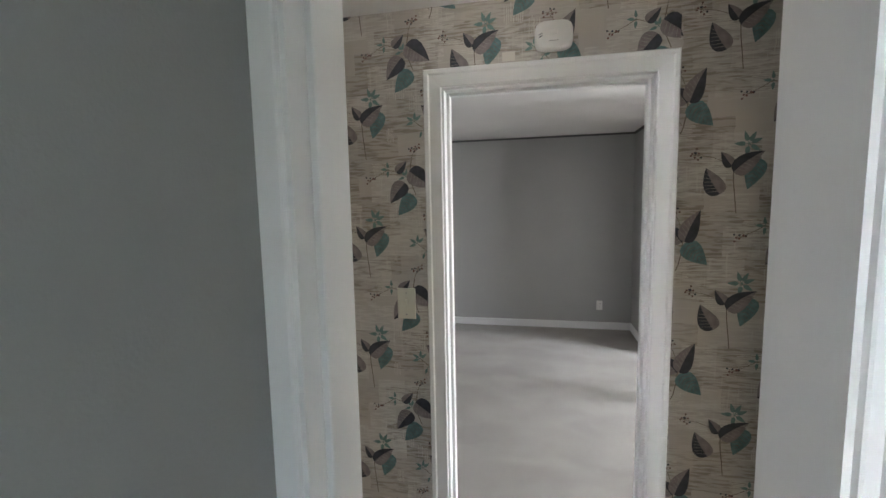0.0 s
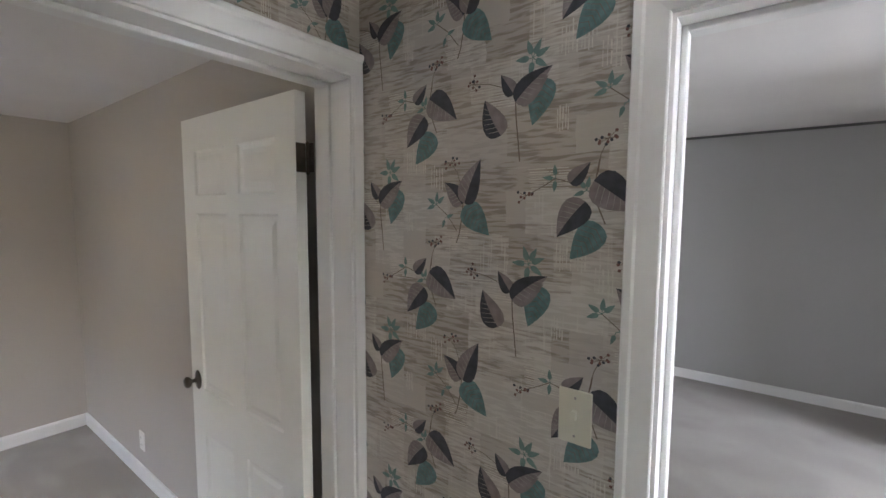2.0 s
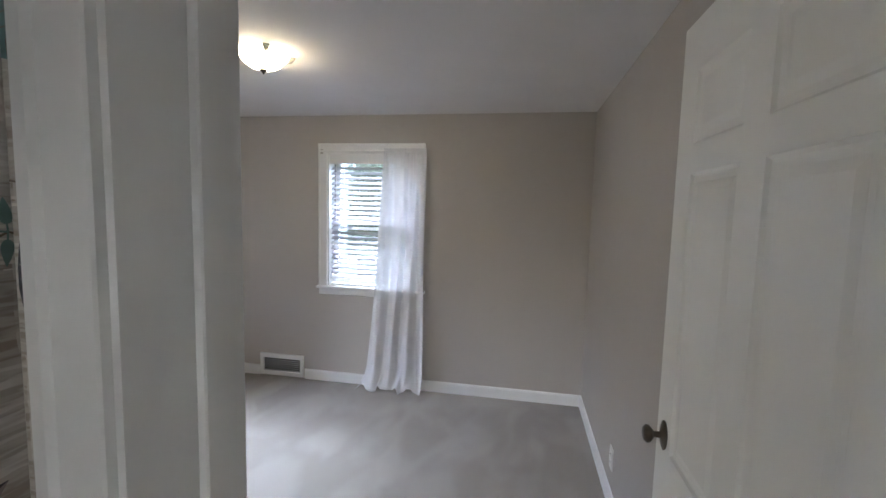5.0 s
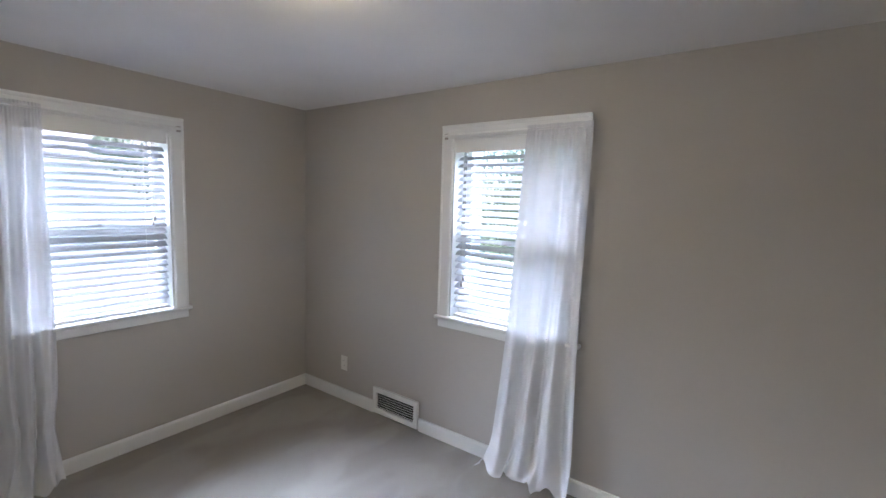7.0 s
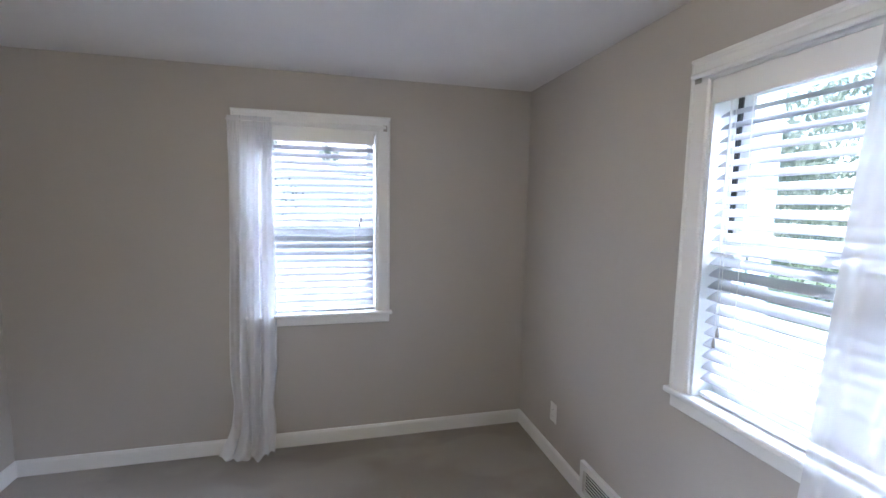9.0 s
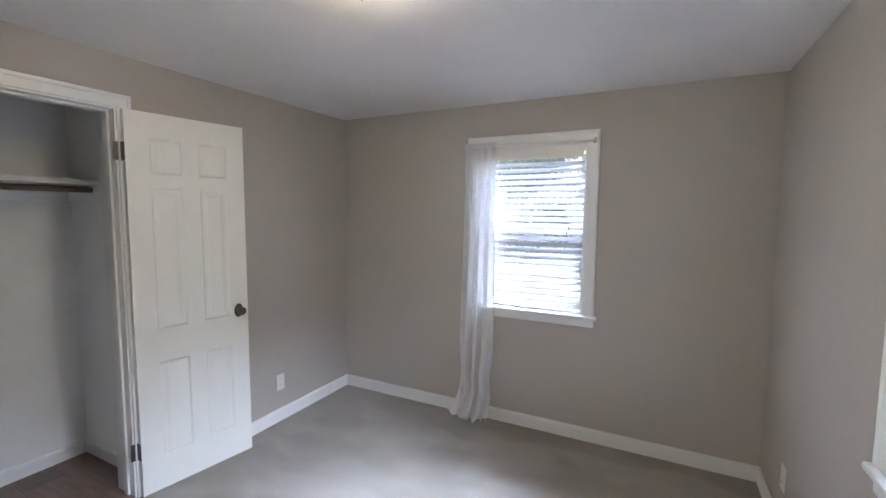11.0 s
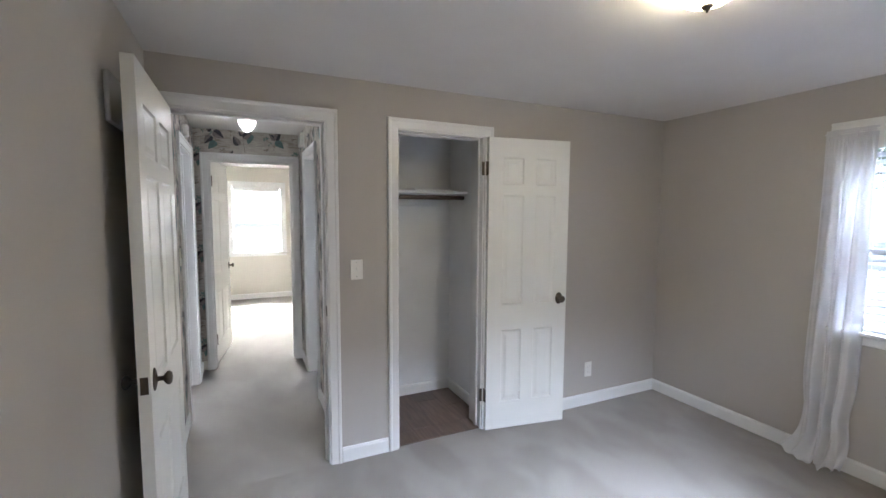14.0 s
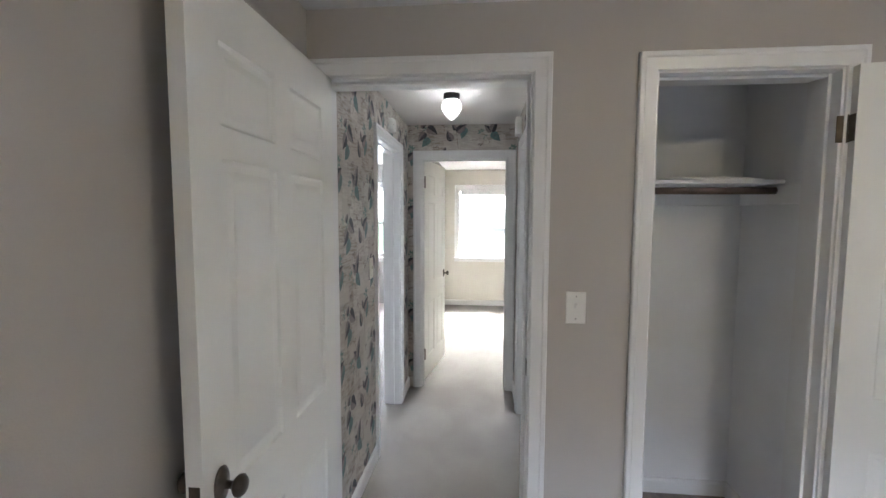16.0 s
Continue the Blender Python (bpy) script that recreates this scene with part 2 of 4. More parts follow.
def doorway(name, m, w, top, depth, label, strike=None, stop=(0.045, 0.08), stop_sides=(-1, 1)):
    """Casings on both faces, jamb lining and stop. Origin at the opening's middle on the near face; the wall is 'depth' thick."""
    root = thing(name, m, label, kind="structure")
    h = w / 2
    part("casing", casing(bmesh.new(), -h + 0.004, h - 0.004, top - 0.004, CASE), TRIM, root)
    part("casing", casing(bmesh.new(), -h + 0.004, h - 0.004, top - 0.004, CASE), TRIM, root, m=pose(0, depth, 0, 0, 0, 180))
    bm = bmesh.new()
    box(bm, -h, -h + 0.012, 0.0, depth, 0, top)
    box(bm, h - 0.012, h, 0.0, depth, 0, top)
    box(bm, -h + 0.012, h - 0.012, 0.0, depth, top - 0.012, top)
    part("jamb", bm, TRIM, root)
    bm = bmesh.new()
    if -1 in stop_sides:
        box(bm, -h + 0.012, -h + 0.024, *stop, 0, top - 0.012)
    if 1 in stop_sides:
        box(bm, h - 0.024, h - 0.012, *stop, 0, top - 0.012)
    box(bm, -h + 0.024, h - 0.024, *stop, top - 0.024, top - 0.012)
    part("door_stop", bevelled(bm, 0.002), TRIM, root)
    if strike:
        x = strike * (h - 0.012)
        boxpart("strike_plate", (min(x, x - strike * 0.0015), max(x, x - strike * 0.0015), 0.008, 0.036, 0.905, 0.965), BRONZE, root, label="dark bronze strike plate in the jamb")
    return root


def knob(parent, x, y, z, side, mat=BRONZE):
    """A round knob on an oval rose; side -1 looks along local -y."""
    bm = bmesh.new()
    turn = pose(x, y, z, 90 if side < 0 else -90)
    lathe(bm, [(0.030, 0.0), (0.031, 0.003), (0.024, 0.007), (0.010, 0.012), (0.009, 0.030), (0.018, 0.036), (0.026, 0.044), (0.027, 0.052), (0.020, 0.060), (0.008, 0.062)], n=20)
    for v in bm.verts:
        v.co *= 0.9
        if v.co.z < 0.0075:
            v.co.y *= 1.5
    bmesh.ops.transform(bm, matrix=turn, verts=bm.verts)
    return part("knob", bm, mat, parent, "dark aged bronze knob on an oval rose", smooth=True)


def hinge(parent, y, t, z):
    """Plates on the door's edge and on the jamb, the knuckle at y."""
    bm = bmesh.new()
    box(bm, -0.002, 0.0, 0.003, t - 0.001, z - 0.045, z + 0.045)
    box(bm, -0.034, -0.006, y - 0.0015, y + 0.0015, z - 0.045, z + 0.045)
    lathe(bm, [(0.004, -0.052), (0.0065, -0.047), (0.0065, 0.047), (0.004, 0.052)], pose(-0.005, y, z), 10)
    return part("hinge", bm, BRONZE, parent, "dark bronze butt hinge")


def panel_door(name, m, w, label, group="", knobs=(-1, 1), h=2.015, t=0.038, knob_x=None, pivot=0, knob_z=0.915):
    """Six panels; local x from the hinge, y 0..t, front face y = 0."""
    root = thing(name, m, label, "door", group)
    s, mu = 0.105, 0.09
    zs = [(0.20, 0.71), (0.89, 1.635), (1.705, 1.885)]
    pw = (w - 2 * s - mu) / 2
    xs = [(s, s + pw), (w - s - pw, w - s)]
    bm = bmesh.new()
    box(bm, 0, s, 0, t, 0.01, h)
    box(bm, w - s, w, 0, t, 0.01, h)
    zz = [0.01] + [q for p in zs for q in p] + [h]
    for a, b in zip(zz[::2], zz[1::2]):
        box(bm, s, w - s, 0, t, a, b)
    for a, b in zs:
        box(bm, s + pw, w - s - pw, 0, t, a, b)
    part("leaf_frame", bm, DOORPAINT, root)
    for a, b in zs:
        for x0, x1 in xs:
            bm = bmesh.new()
            for y, sg in ((0.0, 1), (t, -1)):
                rings = []
                for ins, dep in ((0.0, 0.0), (0.007, 0.006), (0.012, 0.007), (0.024, 0.007), (0.042, 0.003)):
                    rings.append([bm.verts.new(p) for p in ((x0 + ins, y + sg * dep, a + ins), (x1 - ins, y + sg * dep, a + ins), (x1 - ins, y + sg * dep, b - ins), (x0 + ins, y + sg * dep, b - ins))])
                for r, q in zip(rings, rings[1:]):
                    for i in range(4):
                        bm.faces.new((r[i], r[(i + 1) % 4], q[(i + 1) % 4], q[i]))
                bm.faces.new(rings[-1])
            part("panel", bm, DOORPAINT, root)
    kx = knob_x or w - 0.06
    for k in knobs:
        knob(root, kx, 0 if k < 0 else t, knob_z, k)
    boxpart("latch_plate", (w, w + 0.0015, t / 2 - 0.012, t / 2 + 0.012, knob_z - 0.03, knob_z + 0.03), BRONZE, root, label="dark bronze latch plate in the door edge")
    for z in (0.25, 1.812):
        hinge(root, -0.003 if pivot == 0 else t + 0.003, t, z)
    return root


def baseboard(name, along, face, out, a0, a1, label="white painted baseboard along the wall"):
    """out: +1 or -1, the way it stands proud of the face."""
    prof = [(0, 0.0), (0.014, 0.0), (0.014, 0.075), (0.008, 0.088), (0, 0.09)]
    bm = bmesh.new()
    ends = []
    for a in (a0, a1):
        ends.append([bm.verts.new((a, face + out * d, z) if along == "x" else (face + out * d, a, z)) for d, z in prof])
    for i in range(5):
        bm.faces.new((ends[0][i], ends[0][(i + 1) % 5], ends[1][(i + 1) % 5], ends[1][i]))
    bm.faces.new(ends[0])
    bm.faces.new(ends[1][::-1])
    return part(name, bm, TRIM, label=label, kind="structure")


# ---- plan ----
BX0, BX1, BY0, BY1 = -4.02, -1.04, -1.61, 1.99
HX0, HX1, HY0, HY1 = -0.878, 1.028, 1.047, 1.975
SY1 = 0.884
OUT = 0.2
D_BED = (1.138, 1.946, 2.037)
D_CLO = (0.101, 0.721, 2.027)
D_LIV = (-0.060, 0.668, 2.005)
D_START = (-0.018, 0.590, 2.007)
D_FAR = (1.114, 1.866, 2.005)
W_W = (-0.152, 0.614, 0.85, 1.968)
W_S = (-3.012, -2.262, 0.85, 1.968)
W_E = (0.95, 1.74, 0.82, 1.95)

boxpart("floor", (BX1 + 0.002, 4.9, -1.9, 6.2, -0.1, 0.0), CARPET, kind="structure", label="beige-grey cut-pile carpet in the hallway and rooms")
boxpart("floor_bedroom", (BX0 - OUT, BX1 + 0.001, -1.9, 2.1, -0.1, 0.0), CARPET_MARKED, kind="structure", label="beige-grey cut-pile carpet with vacuum marks in the bedroom")
boxpart("floor_living", (-3.5, BX1 + 0.001, 2.101, 6.2, -0.1, 0.0), CARPET, kind="structure", label="beige-grey cut-pile carpet in the living room")
boxpart("ceiling_bedroom", (BX0 - OUT, -0.975, -1.9, 2.0, CEIL, CEIL + 0.12), CEILING, kind="structure", label="white painted flat ceiling over the bedroom")
boxpart("ceiling_hall", (-0.975, 1.145, 0.9, 2.0, CEIL, CEIL + 0.12), CEILING, kind="structure", label="white painted ceiling over the hallway")
boxpart("ceiling_living", (-3.4, 4.9, 2.003, 6.2, CEIL + 0.10, CEIL + 0.118), CEILING, kind="structure", label="white painted ceiling over the living room")
boxpart("ceiling_far_bedroom", (1.148, 4.9, -0.8, 2.0, CEIL, CEIL + 0.12), CEILING, kind="structure", label="white ceiling over the far bedroom")
boxpart("ceiling_start_room", (-0.2, 1.145, -1.2, 0.897, CEIL, CEIL + 0.12), CEILING, kind="structure", label="white ceiling over the small dim room")

wall("wall_west", "y", BX0 - OUT, BX0, BY0 - OUT, BY1 + 0.12, GREIGE, [(W_W[0], W_W[1], W_W[2] - 0.024, W_W[3])], label="greige painted bedroom wall with a window")
wall("wall_south", "x", BY0 - OUT, BY0, BX0, BX1 + 0.13, GREIGE, [(W_S[0], W_S[1], W_S[2] - 0.024, W_S[3])], label="greige painted bedroom wall with a window")
wall("wall_east", "y", BX1, HX0, BY0, BY1, GREIGE, [(D_CLO[0], D_CLO[1], 0, D_CLO[2]), (D_BED[0], D_BED[1], 0, D_BED[2])], label="greige painted wall with the door and closet openings")
wall("wall_north", "x", BY1, BY1 + 0.12, BX0, HX0, GREIGE, label="greige painted bedroom wall behind the open door")
wall("wall_hall_north", "x", HY1, 2.095, HX0, 4.8, GREY, [(D_LIV[0], D_LIV[1], 0, D_LIV[2])], label="wallpapered hallway wall with a cased opening")
wall("wall_hall_south_2", "x", 0.90, HY0, HX0, -0.195, CREAM, label="wallpapered hallway wall beside the closet")
wall("wall_hall_south", "x", SY1, HY0, -0.195, HX1 + 0.13, GREY, [(D_START[0], D_START[1], 0, D_START[2])], label="wallpapered hallway wall with a narrow doorway")
wall("wall_hall_east", "y", HX1, HX1 + 0.13, HY0, HY1, CREAM, [(D_FAR[0], D_FAR[1], 0, D_FAR[2])], label="wallpapered end wall of the hallway with a doorway")
# closet
wall("wall_closet_back", "y", -0.30, -0.20, -0.10, 0.90, CLOSET, label="white painted closet back wall")
wall("wall_closet_side", "x", -0.10, 0.0, HX0, -0.30, CLOSET, label="white painted closet side wall")
boxpart("wall_closet_lining", (HX0, -0.30, 0.885, 0.897, 0, CEIL), CLOSET, kind="structure", label="white painted closet side wall")
boxpart("wall_closet_front_lining", (HX0, HX0 + 0.004, D_CLO[1] + 0.08, 0.885, 0, CEIL), CLOSET, kind="structure", label="white painted inner face of the closet front")
boxpart("ceiling_closet", (-0.972, -0.2, -0.1, 0.897, CEIL, CEIL + 0.12), CEILING, kind="structure", label="white closet ceiling")
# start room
wall("wall_start_west", "y", -0.165, -0.045, -1.1, SY1, DIM, label="grey painted wall, its colour darkened to suit the small dim room")
# unseen wall; its opening is added to let that lamp shine through
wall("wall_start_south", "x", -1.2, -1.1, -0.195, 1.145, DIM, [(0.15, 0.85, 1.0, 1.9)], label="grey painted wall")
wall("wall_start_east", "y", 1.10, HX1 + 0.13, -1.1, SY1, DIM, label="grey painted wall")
# living room
LIV_N = 5.93
wall("wall_living_north", "x", LIV_N, LIV_N + 0.15, -3.3, 4.8, GREY, label="grey painted far wall of the living room")
wall("wall_living_west", "y", -3.4, -3.3, 2.085, LIV_N + 0.15, GREY, label="grey painted wall")
wall("wall_living_partition", "y", 1.41, 1.56, 3.90, LIV_N, GREY, [(4.0, 5.06, 0, 2.12)], z1=CEIL + 0.098, label="grey partition wall with a wide squared opening")
wall("wall_living_closure", "x", 2.113, 2.2, -3.3, HX0, GREY, label="grey painted wall")
wall("wall_outer_east", "y", 4.6, 4.8, -0.7, HY1, CREAM, [(W_E[0], W_E[1], W_E[2] - 0.024, W_E[3])], label="cream painted wall with a window")
wall("wall_living_east", "y", 4.6, 4.8, 2.085, LIV_N, GREY, [(2.7, 4.5, 0.8, 2.0)], label="grey painted wall with a broad window")
wall("wall_far_south", "x", -0.8, -0.7, HX1 + 0.132, 4.8, CREAM, label="cream painted wall")
wall("wall_far_west", "y", HX1 + 0.132, HX1 + 0.142, -0.7, HY0, CREAM, label="cream painted wall")
# unseen slab, added to close off the sky and shade the bedroom windows
boxpart("roof", (-4.6, 5.2, -2.2, 6.4, CEIL + 0.14, CEIL + 0.3), BRICK, kind="structure", label="unseen flat slab over the house, overhanging to shade the windows")

# ---- doorways ----
def mid(a, b):
    return (a + b) / 2

doorway("door_frame_1", wallm(BX1, mid(*D_BED[:2]), -90), D_BED[1] - D_BED[0], D_BED[2], HX0 - BX1, "white painted door frame between the bedroom and the hallway", 1)
doorway("door_frame_2", wallm(BX1, mid(*D_CLO[:2]), -90), D_CLO[1] - D_CLO[0], D_CLO[2], HX0 - BX1, "white painted closet door frame", -1)
doorway("door_frame_3", wallm(mid(*D_LIV[:2]), HY1, 0), D_LIV[1] - D_LIV[0], D_LIV[2], 0.12, "white painted cased opening to the living room")
doorway("door_frame_4", wallm(mid(*D_START[:2]), HY0, 180), D_START[1] - D_START[0], D_START[2], HY0 - SY1, "white painted frame of the narrow doorway", stop=(0.085, 0.118), stop_sides=(1,))
doorway("door_frame_5", wallm(HX1, mid(*D_FAR[:2]), -90), D_FAR[1] - D_FAR[0], D_FAR[2], 0.13, "white painted frame of the doorway to the far bedroom")

# ---- doors ----
panel_door("bedroom_door", pose(BX1 - 0.033, 1.923, 0, 0, 0, 180.1), 0.797, "white six-panel bedroom door standing open against the wall", knob_z=0.926)
panel_door("closet_door", pose(BX1 - 0.048, D_CLO[0] - 0.004, 0, 0, 0, -99), 0.605, "white six-panel closet door folded back against the wall", pivot=1)
panel_door("far_bedroom_door", pose(HX1 + 0.14, D_FAR[1] - 0.02, 0, 0, 0, -9), 0.74, "white six-panel door standing open into the far bedroom")
panel_door("narrow_door", pose(D_START[1] + 0.012, SY1 - 0.008, 0, 0, 0, -93), 0.56, "white six-panel narrow door standing open into the dim room")

# ---- baseboards ----
c = 0.064
baseboard("baseboard_1", "y", BX0, 1, BY0, -0.80)
baseboard("baseboard_2", "y", BX0, 1, -0.365, BY1)
baseboard("baseboard_3", "x", BY0, 1, BX0, BX1)
baseboard("baseboard_4", "y", BX1, -1, BY0, D_CLO[0] - c)
baseboard("baseboard_5", "y", BX1, -1, D_CLO[1] + c, D_BED[0] - c)
baseboard("baseboard_6", "x", BY1, -1, BX0, BX1)
baseboard("baseboard_7", "x", HY1, -1, HX0, D_LIV[0] - c)
baseboard("baseboard_8", "x", HY1, -1, D_LIV[1] + c, HX1)
baseboard("baseboard_9", "x", HY0, 1, HX0, D_START[0] - c)
baseboard("baseboard_10", "x", HY0, 1, D_START[1] + c, HX1)
baseboard("baseboard_11", "x", LIV_N, -1, -3.3, 1.41)
baseboard("baseboard_12", "y", 1.41, -1, 5.06, LIV_N)
baseboard("baseboard_16", "x", 5.06, -1, 1.41, 1.56)
baseboard("baseboard_13", "y", 4.6, -1, -0.7, HY1)
baseboard("baseboard_14", "y", -0.30, -1, 0.0, 0.885)
baseboard("baseboard_15", "x", 0.0, 1, HX0, -0.30)


# ---- windows ----
WCASE = [(0.0, -0.004), (0.0, 0.010), (0.008, 0.015), (0.060, 0.018), (0.066, 0.024), (0.075, 0.022), (0.075, -0.004)]


def window(name, m, w, z0, z1, label, track=0):
    root = thing(name, m, label, kind="structure")
    h = w / 2
    part("casing", casing(bmesh.new(), -h, h, z1, WCASE, z0), TRIM, root)
    boxpart("head_cap", (-h - 0.076, h + 0.076, -0.028, 0, z1 + 0.068, z1 + 0.082), TRIM, root, 0.003)
    boxpart("sill", (-h - 0.092, h + 0.092, -0.038, 0.07, z0 - 0.022, z0), TRIM, root, 0.005)
    boxpart("apron", (-h - 0.075, h + 0.075, -0.016, 0, z0 - 0.075, z0 - 0.023), TRIM, root, 0.004)
    bm = bmesh.new()
    box(bm, -h - 0.002, -h + 0.012, 0.0, 0.19, z0, z1)
    box(bm, h - 0.012, h + 0.002, 0.0, 0.19, z0, z1)
    box(bm, -h + 0.012, h - 0.012, 0.0, 0.19, z1 - 0.02, z1)
    box(bm, -h + 0.012, h - 0.012, 0.071, 0.2, z0 - 0.023, z0 + 0.012)
    part("jamb_lining", bm, TRIM, root)
    zm = (z0 + z1) / 2 - 0.015
    for nm, a, b, y in (("upper_sash", zm - 0.02, z1 - 0.02, 0.125), ("lower_sash", z0 + 0.012, zm + 0.02, 0.085)):
        bm = bmesh.new()
        s = 0.042
        box(bm, -h + 0.017, -h + 0.017 + s, y, y + 0.034, a, b)
        box(bm, h - 0.017 - s, h - 0.017, y, y + 0.034, a, b)
        box(bm, -h + 0.017 + s, h - 0.017 - s, y, y + 0.034, a, a + (0.05 if nm == "lower_sash" else 0.035))
        box(bm, -h + 0.017 + s, h - 0.017 - s, y, y + 0.034, b - 0.038, b)
        sash = part(nm, bm, TRIM, root)
        p = boxpart("pane", (-h + 0.05, h - 0.05, y + 0.015, y + 0.018, a + 0.03, b - 0.03), GLASS, sash)
        p.visible_shadow = False
    if track:
        bm = bmesh.new()
        box(bm, track * (h - 0.038), track * (h - 0.032), 0.090, 0.097, zm + 0.02, z1 - 0.02)
        box(bm, track * (h - 0.026), track * (h - 0.021), 0.090, 0.097, zm + 0.02, z1 - 0.02)
        part("sash_track", bm, BLACK, root, "dark weathered sash track")
        if track < 0:
            # strip whose outdoor brightness is put into its translucent material
            boxpart("storm_panel", (-h + 0.012, -h + 0.090, 0.204, 0.208, z0 + 0.012, z1 - 0.02), STORM, root, label="storm panel edge, made translucent so that it looks brightly lit")
    bm = bmesh.new()
    box(bm, -0.03, 0.03, 0.066, 0.085, zm + 0.02, zm + 0.028)
    box(bm, -0.008, 0.02, 0.055, 0.066, zm + 0.028, zm + 0.040)
    part("sash_lock", bevelled(bm, 0.001), NICKEL, root, "small metal sash lock")
    return root


def blind(m, w, z0, z1, tilt, label, pitch=0.042, side=-1, tassels=()):
    root = thing("window_blind", m, label, "blind", "window blinds")
    h = w / 2 - 0.022
    boxpart("valance", (-h, h, -0.024, -0.012, z1 - 0.085, z1 - 0.001), TRIM, root, 0.002)
    boxpart("headrail", (-h, h, 0.006, 0.05, z1 - 0.05, z1 - 0.022), TRIM, root)
    n = int((z1 - 0.11 - z0 - 0.04) / pitch)
    me = None
    for i in range(n):
        z = z1 - 0.115 - i * pitch
        if me is None:
            bm = bmesh.new()
            pts = [(-0.025, 0.0), (-0.012, 0.0022), (0.0, 0.003), (0.012, 0.0022), (0.025, 0.0)]
            ends = [[bm.verts.new((x, y, q + d)) for d in (0, -0.0022) for y, q in (pts if d == 0 else pts[::-1])] for x in (-h, h)]
            for k in range(10):
                bm.faces.new((ends[0][k], ends[0][(k + 1) % 10], ends[1][(k + 1) % 10], ends[1][k]))
            bm.faces.new(ends[0]); bm.faces.new(ends[1][::-1])
            s = part("slat", bm, SLAT, root)
            me = s.data
        else:
            s = new("slat", me)
            s.parent = root
        s.matrix_basis = pose(0, 0.03, z, tilt)
    boxpart("bottom_rail", (-h, h, 0.008, 0.052, z0 + 0.004, z0 + 0.020), TRIM, root, 0.003)
    for x in (-h + 0.12, h - 0.12):
        boxpart("cord", (x - 0.001, x + 0.001, 0.004, 0.006, z0 + 0.02, z1 - 0.05), PLASTIC, root)
    bm = bmesh.new()
    lathe(bm, [(0.003, 0), (0.003, 0.5)], pose(-h + 0.05, -0.004, z1 - 0.58), 8)
    part("tilt_wand", bm, PLASTIC, root)
    for dx, zt in tassels:
        x = -h + 0.09 + dx if side < 0 else h - 0.09 - dx
        boxpart("pull_cord", (x - 0.0008, x + 0.0008, -0.0275, -0.026, zt + 0.03, z1 - 0.08), PLASTIC, root)
        bm = bmesh.new()
        lathe(bm, [(0.006, 0), (0.0065, 0.012), (0.004, 0.028), (0.002, 0.034)], pose(x, -0.027, zt), 10)
        part("tassel", bm, NICKEL, root, "small grey cord tassel", smooth=True)
    return root


def rod(m, w, z, label):
    root = thing("curtain_rod", m, label, "curtain rod", "curtain rods")
    h = w / 2 + 0.045
    bm = bmesh.new()
    lathe(bm, [(0.009, 0), (0.009, 2 * h)], pose(-h, -0.045, z, 0, 90, 0), 12)
    part("pole", bm, TRIM, root)
    for x in (-h, h):
        bm = bmesh.new()
        box(bm, x - 0.004, x + 0.004, -0.045, -0.018, z - 0.006, z + 0.006)
        box(bm, x - 0.012, x + 0.012, -0.022, -0.018, z - 0.018, z + 0.018)
        part("bracket", bm, NICKEL, root, "small dull metal bracket")
    return root


def curtain(m, top, hem, z1, seed, folds, label, knot=0.0):
    """A gathered sheer panel: top and hem are its (from, to) along the wall; it rests on the floor."""
    root = thing("sheer_curtain", m, label, "curtain", "sheer curtains")
    rnd = random.Random(seed)
    nu, nz = 84, 90
    ph = [rnd.uniform(0, 6.28) for _ in range(8)]
    bm = bmesh.new()
    rows = []
    for j in range(nz + 1):
        s = j / nz
        z = z1 + 0.022 - (z1 + 0.016) * s
        a = top[0] + (hem[0] - top[0]) * s ** 1.2
        b = top[1] + (hem[1] - top[1]) * s ** 1.2
        squeeze = 1 - knot * math.exp(-((s - 0.84) / 0.06) ** 2)
        row = []
        for i in range(nu + 1):
            u = i / nu
            w = u + 0.035 * math.sin(6.28 * u + 2.2 * s + ph[0])
            x = a + (b - a) * (0.5 + (u - 0.5) * squeeze) + 0.005 * math.sin(7 * s + ph[1] + 4 * u)
            amp = 0.006 + 0.024 * min(1, s * 1.4)
            y = -0.048 - 0.022 * s + amp * math.sin(6.283 * folds * w + ph[2] + 0.7 * math.sin(2.5 * s + ph[3]))
            y += 0.35 * amp * math.sin(6.283 * folds * 1.9 * w + ph[4] + 1.4 * s)
            y += 0.004 * math.exp(-s * 14) * math.sin(6.283 * 17 * u + ph[5])
            y -= knot * 0.08 * math.exp(-((s - 0.84) / 0.05) ** 2) * math.sin(math.pi * u)
            zz = z
            if s > 0.90:
                k = (s - 0.90) / 0.10
                zz = max(0.005 + 0.009 * (1 + math.sin(17 * u + ph[6])), z + 0.045 * k * math.sin(6.283 * folds * 1.3 * u + ph[7]))
                y -= 0.055 * k ** 2 * (1 + 0.7 * math.sin(6.283 * folds * u + ph[2]))
                x += 0.02 * k * math.sin(19 * u + ph[1]) - 0.05 * k ** 2 * (1 - u) ** 2
            row.append(bm.verts.new((x, min(y, -0.020), zz)))
        rows.append(row)
    for p, q in zip(rows, rows[1:]):
        for i in range(nu):
            bm.faces.new((p[i], p[i + 1], q[i + 1], q[i]))
    part("panel", bm, SHEER, root, smooth=True)
    bm = bmesh.new()
    box(bm, top[0] - 0.004, top[1] + 0.004, -0.062, -0.033, z1 - 0.016, z1 + 0.016)
    part("rod_pocket", bevelled(bm, 0.012, 2), SHEER, root)
    return root


